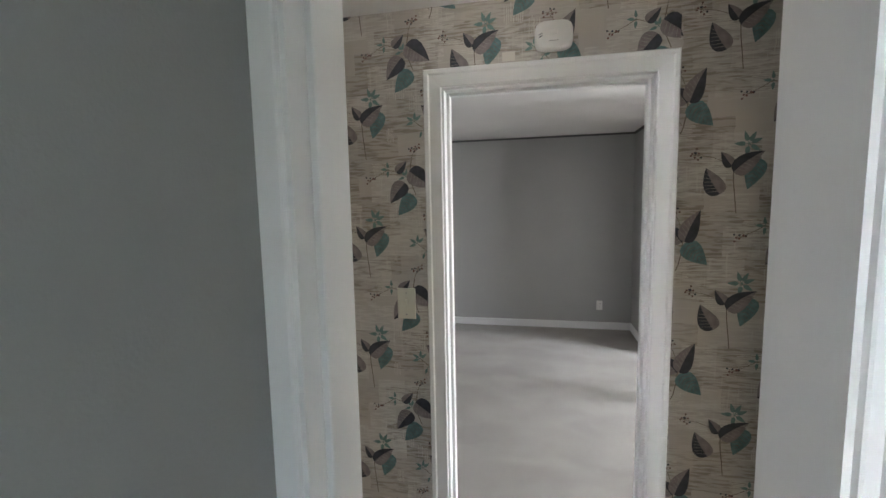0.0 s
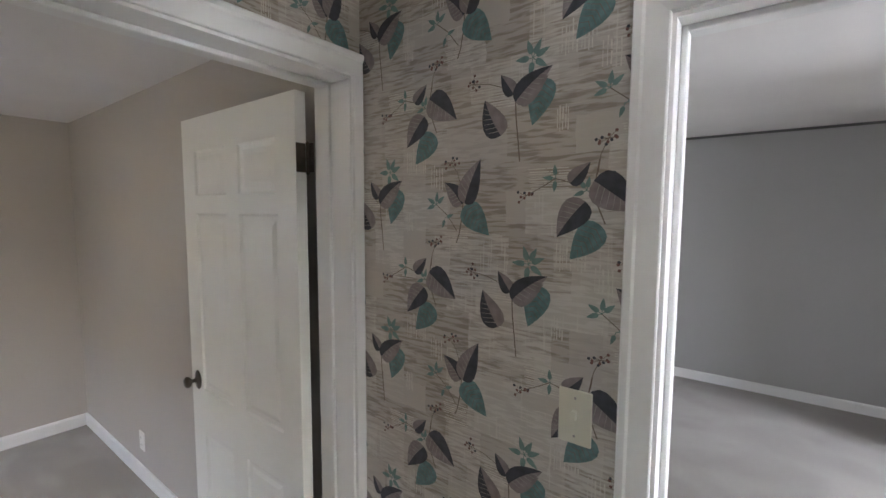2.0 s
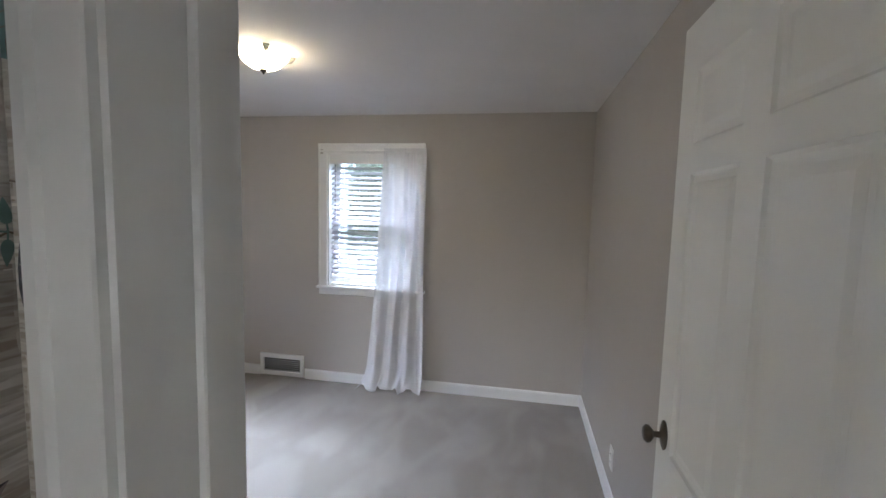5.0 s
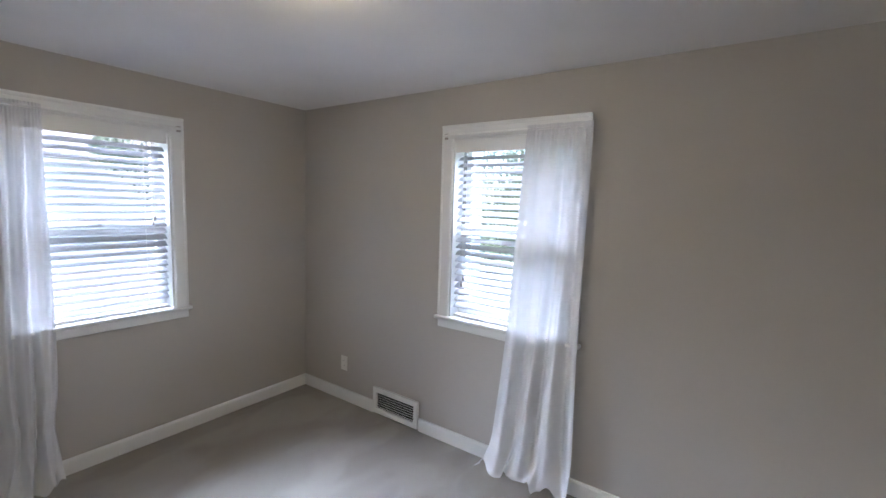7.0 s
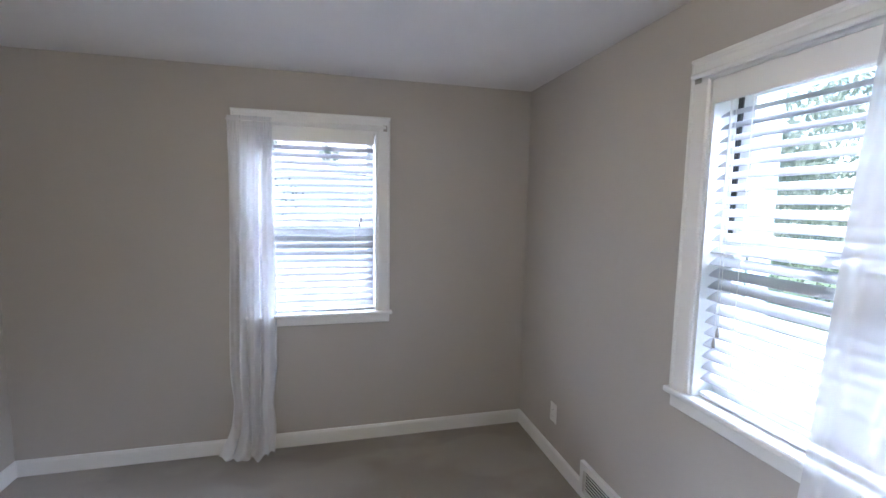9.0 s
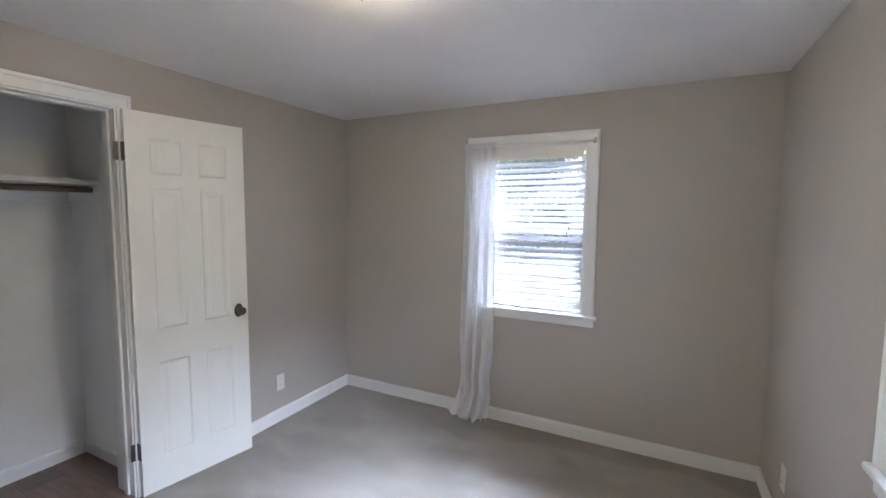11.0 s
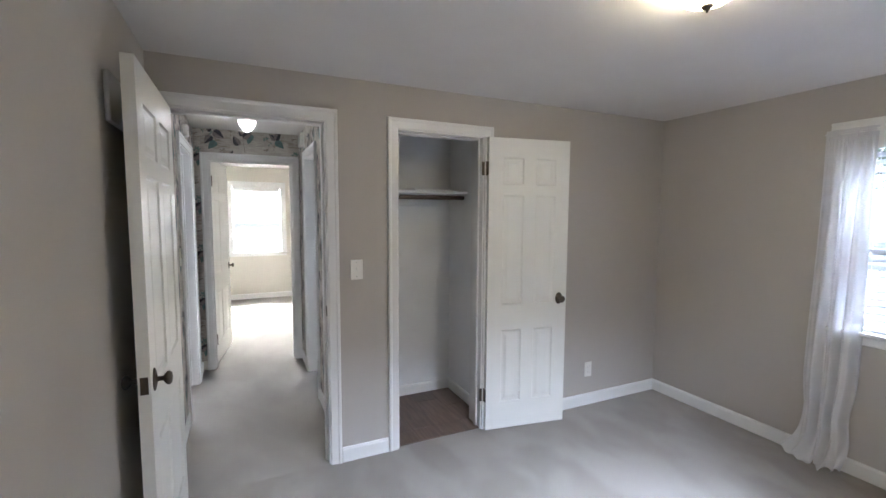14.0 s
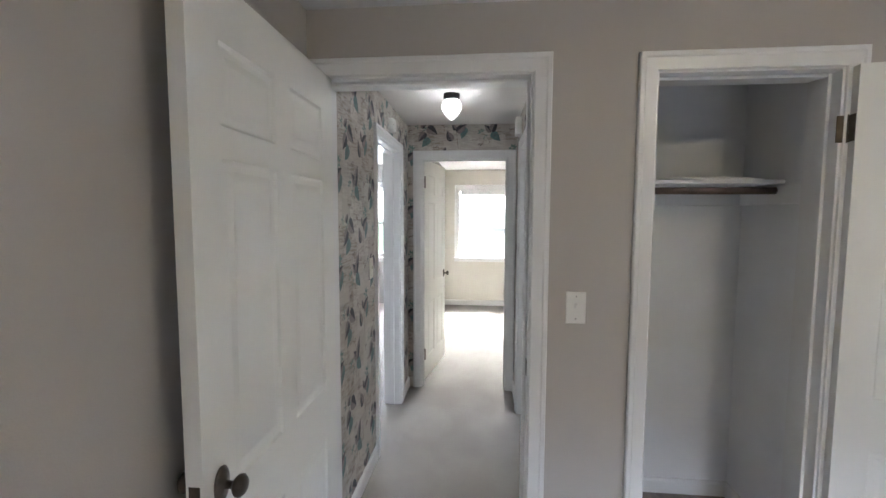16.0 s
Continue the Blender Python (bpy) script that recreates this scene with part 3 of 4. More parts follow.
m = wallm(BX0, mid(*W_W[:2]), 90)
window("window_1", m, W_W[1] - W_W[0], W_W[2], W_W[3], "white double-hung window in the bedroom wall", -1)
blind(m @ pose(0, 0.012, 0), W_W[1] - W_W[0], W_W[2], W_W[3], 31, "white slatted blind, lowered and partly open, in the bedroom window", tassels=((0, 1.10), (-0.012, 1.06)))
rod(m, W_W[1] - W_W[0], W_W[3] + 0.015, "thin white curtain rod across the window head")
curtain(m, (0.125, 0.475), (-0.02, 0.485), W_W[3] + 0.015, 3, 3.3, "white sheer curtain drawn aside, hem resting on carpet beside the vent")
m = wallm(mid(*W_S[:2]), BY0, 180)
window("window_2", m, W_S[1] - W_S[0], W_S[2], W_S[3], "white double-hung window in the bedroom wall")
blind(m @ pose(0, 0.012, 0), W_S[1] - W_S[0], W_S[2], W_S[3], 36, "white slatted blind, lowered and partly open, in the side window", side=1, tassels=((0, 1.385), (-0.01, 1.41)))
rod(m, W_S[1] - W_S[0], W_S[3] + 0.015, "thin white curtain rod across the window head")
curtain(m, (-0.465, -0.225), (-0.50, -0.235), W_S[3] + 0.015, 8, 3.2, "narrow bunched white sheer curtain with a knotted hem above the carpet", 0.14)
m = wallm(4.6, mid(*W_E[:2]), -90)
window("window_3", m, W_E[1] - W_E[0], W_E[2], W_E[3], "white window in the far bedroom")
blind(m @ pose(0, 0.012, 0), W_E[1] - W_E[0], W_E[2], W_E[3], 45, "white slatted blind in the far bedroom window")
m = wallm(4.6, 3.6, -90)
window("window_4", m, 1.8, 0.8, 2.0, "broad white window in the living room")


# ---- lamps ----
def ceiling_bowl(m, label):
    root = thing("ceiling_lamp", m, label, "ceiling lamp")
    bm = bmesh.new()
    lathe(bm, [(0.10, 0.0), (0.10, -0.004), (0.05, -0.006), (0.012, -0.007)][::-1], n=32)
    part("ceiling_plate", bm, BRONZE, root, smooth=True)
    bm = bmesh.new()
    prof = [(0.122 * k / 14, -0.010 - 0.072 * (1 - (k / 14) ** 2.7)) for k in range(1, 15)]
    lathe(bm, prof + [(0.124, -0.004)], n=48)
    part("bowl", bm, BOWL, root, "glowing warm white glass bowl", smooth=True)
    for k in range(4):
        bm = bmesh.new()
        for q in range(3):
            box(bm, 0.117 - 0.001 * q, 0.152 - 0.008 * q, -0.018 + 0.003 * q, 0.018 - 0.003 * q, -0.011 - 0.010 * q, -0.002 - 0.010 * q)
        bevelled(bm, 0.0015)
        part("arm", bm, NICKEL, root, "stepped bronze arm", m=pose(0, 0, 0, 0, 0, 38 + 90 * k))
    bm = bmesh.new()
    lathe(bm, [(0.002, -0.105), (0.005, -0.102), (0.003, -0.098), (0.010, -0.094), (0.018, -0.088), (0.020, -0.080)], n=16)
    part("finial", bm, BRONZE, root, "small bronze finial", smooth=True)
    return root


ceiling_bowl(pose(-2.598, 0.178, CEIL), "bronze ceiling lamp with a lit alabaster glass bowl")


def hall_globe(m, label):
    root = thing("hall_lamp", m, label, "ceiling lamp")
    bm = bmesh.new()
    lathe(bm, [(0.052, 0.0), (0.052, -0.026), (0.046, -0.032), (0.046, -0.036)][::-1], n=28)
    part("base", bm, BLACK, root, "dark round base", smooth=False)
    bm = bmesh.new()
    lathe(bm, [(0.004, -0.160), (0.018, -0.150), (0.042, -0.127), (0.060, -0.098), (0.064, -0.078), (0.058, -0.052), (0.047, -0.036)], n=32)
    part("shade", bm, ACORN, root, "clear-white ribbed acorn glass shade", smooth=True)
    bm = bmesh.new()
    lathe(bm, [(0.004, -0.130), (0.018, -0.123), (0.025, -0.106), (0.023, -0.088), (0.013, -0.068), (0.012, -0.037)], n=20)
    part("bulb", bm, TEAR, root, "lit frosted bulb", smooth=True)
    return root


hall_globe(pose(0.12, 1.53, CEIL), "small ceiling lamp with an acorn-shaped glass shade")


# ---- wall plates ----
def outlet(m, label):
    root = thing("wall_outlet", m, label, "outlet", "wall outlets")
    boxpart("plate", (-0.035, 0.035, -0.006, 0, -0.058, 0.058), PLASTIC, root, 0.002)
    for z in (-0.021, 0.021):
        bm = bmesh.new()
        box(bm, -0.016, 0.016, -0.0085, -0.006, z - 0.014, z + 0.014)
        soc = part("socket", bevelled(bm, 0.001), PLASTIC, root)
        for x in (-0.006, 0.006):
            boxpart("slot", (x - 0.001, x + 0.001, -0.0089, -0.0085, z - 0.004, z + 0.006), BLACK, soc)
    return root


def switch(m, label, mat=PLASTIC):
    root = thing("light_switch", m, label, "light switch", "light switches")
    boxpart("plate", (-0.036, 0.036, -0.006, 0, -0.060, 0.060), mat, root, 0.002)
    boxpart("toggle", (-0.005, 0.005, -0.016, -0.006, -0.004, 0.016), mat, root, 0.001)
    for z in (-0.042, 0.042):
        bm = bmesh.new()
        lathe(bm, [(0.003, 0), (0.0025, 0.001)], pose(0, -0.006, z, 90), 10)
        part("screw", bm, NICKEL, root)
    return root


outlet(wallm(BX0, -1.125, 90) @ pose(0, 0, 0.30), "white duplex outlet low on the greige wall")
outlet(wallm(BX1, -0.867, -90) @ pose(0, 0, 0.285), "white duplex outlet low on the wall beside the closet door")
outlet(wallm(-2.868, BY1, 0) @ pose(0, 0, 0.25), "white duplex outlet low on the wall beyond the bedroom door")
outlet(wallm(1.04, LIV_N, 0) @ pose(0, 0, 0.30), "white duplex outlet low on the living room wall")
switch(wallm(BX1, 0.975, -90) @ pose(0, 0, 1.175), "white toggle switch between the two door frames")
switch(wallm(-0.208, HY1, 0) @ pose(0, 0, 1.207), "ivory toggle switch on the leafy wallpaper", IVORY)
switch(wallm(-0.045, 0.765, 90) @ pose(0, 0, 1.20), "white toggle switch on the dim grey wall")


def floor_vent(m, label):
    root = thing("wall_vent", m, label, "vent")
    bm = bmesh.new()
    w, z0, z1 = 0.208, 0.012, 0.205
    for d in ((-w, w, -0.022, 0, z0, z0 + 0.035), (-w, w, -0.022, 0, z1 - 0.035, z1), (-w, -w + 0.03, -0.022, 0, z0 + 0.035, z1 - 0.035), (w - 0.03, w, -0.022, 0, z0 + 0.035, z1 - 0.035)):
        box(bm, *d)
    part("frame", bm, TRIM, root)
    # black sheet put in for the shade of the duct; the wall is uncut
    boxpart("duct_shade", (-w + 0.03, w - 0.03, -0.003, -0.001, z0 + 0.035, z1 - 0.035), BLACK, root)
    for i in range(7):
        z = z0 + 0.044 + i * 0.0175
        boxpart("louvre", (-w + 0.03, w - 0.03, -0.008, 0.0, -0.001, 0.002), TRIM, root, m=pose(0, -0.006, z, -30))
    return root


floor_vent(wallm(BX0, -0.5825, 90), "white metal return vent with dark slots at floor level")

# smoke alarm above the cased opening
root = thing("smoke_alarm", wallm(0.334, HY1, 0) @ pose(0, 0, 2.137), "white rounded smoke alarm above the cased opening", "smoke alarm")
bm = bmesh.new()
rings = []
for sc, y in ((1.0, 0.0), (1.0, -0.020), (0.97, -0.028), (0.88, -0.034), (0.5, -0.036)):
    ring = []
    for i in range(40):
        a = 2 * math.pi * i / 40
        ca, sa = math.cos(a), math.sin(a)
        ring.append(bm.verts.new((0.062 * sc * math.copysign(abs(ca) ** 0.5, ca), y, 0.047 * sc * math.copysign(abs(sa) ** 0.55, sa))))
    rings.append(ring)
for p, q in zip(rings, rings[1:]):
    for i in range(40):
        bm.faces.new((p[i], p[(i + 1) % 40], q[(i + 1) % 40], q[i]))
bm.faces.new(rings[-1])
part("housing", bm, PLASTIC, root)
boxpart("button", (-0.012, 0.012, -0.038, -0.034, -0.002, 0.010), PLASTIC, root, 0.001)
for k in range(2):
    boxpart("vent_slot", (-0.009, 0.009, -0.0005, 0.0006, -0.0012, 0.0012), BLACK, root, m=pose(-0.040, -0.0350, 0.004 - 0.008 * k, 0, -25, 0))
boxpart("caption_bar", (-0.016, 0.016, -0.0363, -0.0358, -0.0222, -0.0198), NICKEL, root, label="thin grey printed bar")

# ---- closet interior ----
root = thing("closet_shelf", pose(0, 0, 0), "white painted closet shelf on side cleats", "shelf")
boxpart("board", (-0.62, -0.302, 0.002, 0.883, 1.66, 1.678), CLOSET, root, 0.002)
boxpart("cleat", (-0.86, -0.302, 0.001, 0.02, 1.57, 1.655), CLOSET, root, 0.002)
boxpart("cleat", (-0.318, -0.302, 0.02, 0.883, 1.57, 1.655), CLOSET, root, 0.002)
root = thing("closet_rod", pose(0, 0, 0), "dark stained wooden hanging rod under the closet shelf", "closet rod")
bm = bmesh.new()
lathe(bm, [(0.016, 0), (0.016, 0.845)], pose(-0.60, 0.03, 1.63, -90, 0, 0), 16)
part("pole", bm, DARKWOOD, root)
clo = thing("closet_floor", pose(0, 0, 0), "brown wood-look plank floor inside the closet", kind="structure")
for i, (y0, y1) in enumerate(((0.002, 0.185), (0.187, 0.372), (0.374, 0.559), (0.561, 0.746), (0.748, 0.884))):
    split = (-0.62, -0.48, -0.75, -0.55, -0.7)[i]
    boxpart("plank", (HX0 + 0.005, split - 0.001, y0, y1, 0.001, 0.009), PLANK, clo, 0.001)
    boxpart("plank", (split + 0.001, -0.302, y0, y1, 0.001, 0.009), PLANK, clo, 0.001)
    a, b = max(y0, D_CLO[0] + 0.013), min(y1, D_CLO[1] - 0.013)
    if b > a:
        boxpart("plank", (BX1 + 0.012, HX0 + 0.003, a, b, 0.001, 0.009), PLANK, clo, 0.001)
root = thing("folded_board", pose(-0.52, 0.26, 1.679, 0, 0, 8), "thin pale folded board lying on the closet shelf", "board")
boxpart("sheet", (-0.10, 0.16, -0.17, 0.20, 0, 0.006), CLOSET, root, 0.001)
boxpart("sheet", (-0.08, 0.14, -0.15, 0.22, 0.007, 0.013), TRIM, root, 0.001, m=pose(0, 0, 0, 0, 0, 5))
root = thing("wire_hook", pose(-0.80, 0.0, 1.66), "bent dark wire coat hook on the closet side wall", "hook")
bm = bmesh.new()
for (ax, ay, az), (bx, by, bz) in zip(((0, 0.002, 0), (0, 0.03, -0.004), (0, 0.045, 0.012)), ((0, 0.03, -0.004), (0, 0.045, 0.012), (0, 0.040, 0.030))):
    d = Vector((bx - ax, by - ay, bz - az))
    lathe(bm, [(0.0025, 0), (0.0025, d.length)], Matrix.Translation((ax, ay, az)) @ d.to_track_quat("Z", "Y").to_matrix().to_4x4(), 8)
part("wire", bm, BRONZE, root)
boxpart("hook_base", (-0.008, 0.008, 0, 0.003, -0.02, 0.015), BRONZE, root, 0.001)
root = thing("cable_stub", pose(-0.316, 0.62, 0.055), "short dark cable stub at the closet baseboard", "cable")
bm = bmesh.new()
lathe(bm, [(0.004, 0), (0.004, 0.02), (0.003, 0.032)], pose(0, 0, 0, 0, -70, 20), 8)
part("cable", bm, BLACK, root)
boxpart("gland", (-0.002, 0.004, -0.008, 0.008, -0.008, 0.008), PLASTIC, root, 0.001)

root = thing("door_chime", wallm(0.66, HY0, 180) @ pose(0, 0, 2.18), "white boxy door chime above the narrow doorway", "door chime")
boxpart("cover", (-0.05, 0.05, -0.045, 0, -0.065, 0.065), PLASTIC, root, 0.006)
boxpart("backplate", (-0.056, 0.056, -0.004, 0, -0.071, 0.071), PLASTIC, root, 0.001)
root = thing("wall_panel", wallm(-1.66, BY1, 0) @ pose(0, 0, 1.90), "pale wall panel high behind the open bedroom door", "access panel")
boxpart("panel", (-0.11, 0.11, -0.016, 0, -0.085, 0.085), TRIM, root, 0.004)
# thin dark grey band along the top of the living room walls
boxpart("ceiling_edge_strip", (-3.3, 1.41, LIV_N - 0.02, LIV_N, CEIL + 0.078, CEIL + 0.099), EDGE_DARK, kind="structure", label="dark grey strip where the living room wall meets the ceiling")
boxpart("ceiling_edge_strip_2", (1.39, 1.41, 3.90, LIV_N - 0.021, CEIL + 0.078, CEIL + 0.099), EDGE_DARK, kind="structure", label="dark grey strip where the partition meets the ceiling")

# ---- outdoors ----
boxpart("ground", (-300, 300, -300, 300, -0.62, -0.6), GRASS, kind="structure", label="grass lawn around the house")
boxpart("patio", (-6.5, 0.5, -6.8, -1.82, -0.6, -0.56), CONCRETE, kind="structure", label="pale concrete patio beside the house")
root = thing("garden_wall", pose(-3, -7.0, -0.6), "low pinkish brick garden wall on the lawn", "garden wall")
boxpart("core", (-6, 6, -0.1, 0.1, 0, 0.95), BRICK, root)
boxpart("coping", (-6.05, 6.05, -0.14, 0.14, 0.95, 1.0), SIDING, root, 0.01)
for i in range(13):
    boxpart("pier", (-6 + i - 0.09, -6 + i + 0.09, 0.1, 0.14, 0, 0.95), BRICK, root, 0.005)

house = thing("neighbour_house", pose(-3, -17, -0.6), "pale sided neighbouring house with a grey roof", "house")
boxpart("wall", (-7, 7, -4, 4, 0, 3.0), SIDING, house)
bm = bmesh.new()
v = [bm.verts.new(p) for p in ((-7.4, 4.4, 3.0), (7.4, 4.4, 3.0), (7.4, -4.4, 3.0), (-7.4, -4.4, 3.0), (-7.4, 0, 5.0), (7.4, 0, 5.0))]
for f in ((0, 1, 5, 4), (2, 3, 4, 5), (0, 4, 3), (1, 2, 5), (0, 3, 2, 1)):
    bm.faces.new([v[k] for k in f])
part("roof", bm, CONCRETE, house)
for x in (-4.5, -1.5, 3.0):
    w = boxpart("window", (x - 0.5, x + 0.5, 3.99, 4.04, 1.0, 2.4), TRIM, house)
    boxpart("pane", (x - 0.43, x + 0.43, 4.04, 4.05, 1.07, 2.33), GLASS, w)


def tree(m, h, r, seed, label, low=0.62):
    root = thing("tree", m, label, "tree")
    rnd = random.Random(seed)
    bm = bmesh.new()
    lathe(bm, [(0.06, 0), (0.045, 0.2 * h), (0.028, 0.5 * h), (0.012, 0.85 * h)], n=10)
    for k in range(7):
        a, z = rnd.uniform(0, 6.28), rnd.uniform(0.3, 0.7) * h
        lathe(bm, [(0.022, 0), (0.008, r * 0.8)], pose(0, 0, z, 0, 0, math.degrees(a)) @ pose(0, 0, 0, 0, rnd.uniform(35, 65), 0), 6)
    part("trunk", bm, BARK, root)
    vs, fs = [], []
    clumps = [(rnd.gauss(0, r * 0.5), rnd.gauss(0, r * 0.5), h * low + rnd.gauss(0, h * 0.2), rnd.uniform(0.25, 0.6) * r * 0.6) for _ in range(46)]
    for _ in range(15000):
        cx, cy, cz, cr = rnd.choice(clumps)
        d = Vector((rnd.gauss(0, 1), rnd.gauss(0, 1), rnd.gauss(0, 0.8))).normalized() * cr * rnd.uniform(0.5, 1.05)
        q = Euler((rnd.uniform(0, 6.3), rnd.uniform(0, 6.3), rnd.uniform(0, 6.3))).to_matrix()
        s = rnd.uniform(0.04, 0.085)
        b = len(vs)
        for p in ((-s, 0, 0), (0, -s * 0.45, 0), (s, 0, 0), (0, s * 0.45, 0.01)):
            vs.append(Vector((cx, cy, cz)) + d + q @ Vector(p))
        fs.append((b, b + 1, b + 2, b + 3))
    me = bpy.data.meshes.new("crown")
    me.from_pydata([tuple(p) for p in vs], [], fs)
    me.materials.append(LEAFM)
    ob = new("crown", me)
    ob.parent = root
    tagged(ob, kind="stuff")


tree(pose(-9.5, 1.6, -0.6), 4.0, 2.4, 1, "leafy green tree on the lawn", 0.5)
tree(pose(-10.5, -2.4, -0.6), 4.4, 2.6, 2, "leafy green tree on the lawn", 0.5)
tree(pose(-11.5, -7.0, -0.6), 4.6, 2.6, 3, "leafy green tree on the lawn", 0.5)
tree(pose(-8.0, -11.5, -0.6), 6.0, 2.4, 4, "tall leafy tree beside the neighbouring house")
tree(pose(0.5, -12.0, -0.6), 6.2, 2.4, 5, "tall leafy tree beside the neighbouring house")


# ---- wallpaper ----
def wallpaper_material():
    m = bpy.data.materials.new("brushed_beige_wallpaper")
    m.use_nodes = True
    nt = m.node_tree
    N, L = nt.nodes.new, nt.links.new
    b = nt.nodes["Principled BSDF"]
    tc = N("ShaderNodeTexCoord")
    sep = N("ShaderNodeSeparateXYZ")
    L(tc.outputs["Object"], sep.inputs[0])

    def coords(sx, sz, off=0.0):
        c = N("ShaderNodeCombineXYZ")
        for k, (o, f) in enumerate((("X", sx), ("Z", sz))):
            q = N("ShaderNodeMath"); q.operation = "MULTIPLY_ADD"
            q.inputs[1].default_value, q.inputs[2].default_value = f, off
            L(sep.outputs[o], q.inputs[0]); L(q.outputs[0], c.inputs[k])
        return c.outputs[0]

    def noise_(vec, detail=2, dist=0.0):
        n = N("ShaderNodeTexNoise")
        n.inputs["Scale"].default_value, n.inputs["Detail"].default_value, n.inputs["Distortion"].default_value = 1.0, detail, dist
        L(vec, n.inputs["Vector"])
        return n.outputs[0]

    def band(v, lo, hi):
        r = N("ShaderNodeMapRange")
        r.inputs[1].default_value, r.inputs[2].default_value = lo, hi
        L(v, r.inputs[0])
        return r.outputs[0]

    def mul(a, c):
        q = N("ShaderNodeMath"); q.operation = "MULTIPLY"
        L(a, q.inputs[0])
        if isinstance(c, float):
            q.inputs[1].default_value = c
        else:
            L(c, q.inputs[1])
        return q.outputs[0]

    def mix(f, a, c):
        q = N("ShaderNodeMix"); q.data_type = "RGBA"
        L(f, q.inputs[0])
        for sock, val in ((6, a), (7, c)):
            if isinstance(val, tuple):
                q.inputs[sock].default_value = (*val, 1)
            else:
                L(val, q.inputs[sock])
        return q.outputs[2]

    def patches(w, h, off, seed):
        br = N("ShaderNodeTexBrick")
        br.offset, br.inputs["Scale"].default_value = off, 1.0
        br.inputs["Brick Width"].default_value, br.inputs["Row Height"].default_value = w, h
        br.inputs["Mortar Size"].default_value = 0.0
        br.inputs["Color1"].default_value, br.inputs["Color2"].default_value = (0, 0, 0, 1), (1, 1, 1, 1)
        mp = N("ShaderNodeVectorMath"); mp.operation = "ADD"
        wob = N("ShaderNodeTexNoise"); wob.inputs["Scale"].default_value = 30
        sc = N("ShaderNodeVectorMath"); sc.operation = "SCALE"; sc.inputs[3].default_value = 0.012
        L(coords(1, 1, seed), wob.inputs["Vector"]); L(wob.outputs[1], sc.inputs[0])
        L(coords(1, 1, seed), mp.inputs[0]); L(sc.outputs[0], mp.inputs[1]); L(mp.outputs[0], br.inputs["Vector"])
        return br.outputs[0]

    p1, p2 = patches(0.16, 0.075, 0.5, 3.1), patches(0.11, 0.10, 0.37, 7.7)
    base = mix(p1, (0.545, 0.497, 0.437), (0.435, 0.390, 0.338))
    base = mix(mul(band(noise_(coords(5, 5, 2.0)), 0.4, 0.62), 0.55), base, (0.455, 0.432, 0.395))
    strokes = band(noise_(coords(14, 110, 1.3), 2, 0.6), 0.47, 0.60)
    base = mix(mul(mul(strokes, band(p1, 0.15, 0.6)), 0.75), base, (0.245, 0.20, 0.155))
    strokes2 = band(noise_(coords(16, 140, 5.3), 2, 0.6), 0.48, 0.57)
    base = mix(mul(mul(strokes2, band(p2, 0.35, 0.75)), 0.6), base, (0.66, 0.63, 0.575))
    base = mix(mul(band(p2, 0.70, 0.95), 0.28), base, (0.64, 0.61, 0.56))
    scratch = band(noise_(coords(170, 7, 8.8), 2, 0.6), 0.62, 0.68)
    base = mix(mul(mul(scratch, band(p2, 0.60, 0.66)), 0.6), base, (0.66, 0.63, 0.57))
    base = mix(mul(band(noise_(coords(2.2, 60, 4.4), 3), 0.66, 0.72), 0.6), base, (0.64, 0.61, 0.55))
    L(base, b.inputs["Base Color"])
    b.inputs["Roughness"].default_value = 0.6
    bp = N("ShaderNodeBump")
    bp.inputs["Strength"].default_value, bp.inputs["Distance"].default_value = 0.15, 0.0008
    L(noise_(coords(400, 500), 2), bp.inputs["Height"]); L(bp.outputs[0], b.inputs["Normal"])
    return m


PAPER = wallpaper_material()
INK = material("charcoal_ink", (0.045, 0.046, 0.058), 0.6, scale=40, vary=0.35)
TAUPE = material("taupe_ink", (0.235, 0.20, 0.195), 0.6, scale=40, vary=0.2)
TEAL = material("teal_ink", (0.12, 0.205, 0.205), 0.6, scale=40, vary=0.3)
SAGE = material("sage_ink", (0.15, 0.235, 0.215), 0.6, scale=40, vary=0.2)
BERRY = material("dull_red_ink", (0.17, 0.085, 0.07), 0.6, scale=40, vary=0.3)
STEM = material("brown_ink", (0.17, 0.13, 0.10), 0.6, scale=40, vary=0.2)
PALE = material("pale_vein_ink", (0.36, 0.34, 0.31), 0.6, scale=40, vary=0.1)
CHALK = material("chalky_white_ink", (0.61, 0.575, 0.515), 0.6, scale=60, vary=0.12)
INKS = [INK, TAUPE, TEAL, SAGE, BERRY, STEM, PALE, CHALK]


def poly(bm, pts, mat, layer):
    f = bm.faces.new([bm.verts.new((x, -0.0004 * layer, z)) for x, z in pts])
    f.material_index = mat


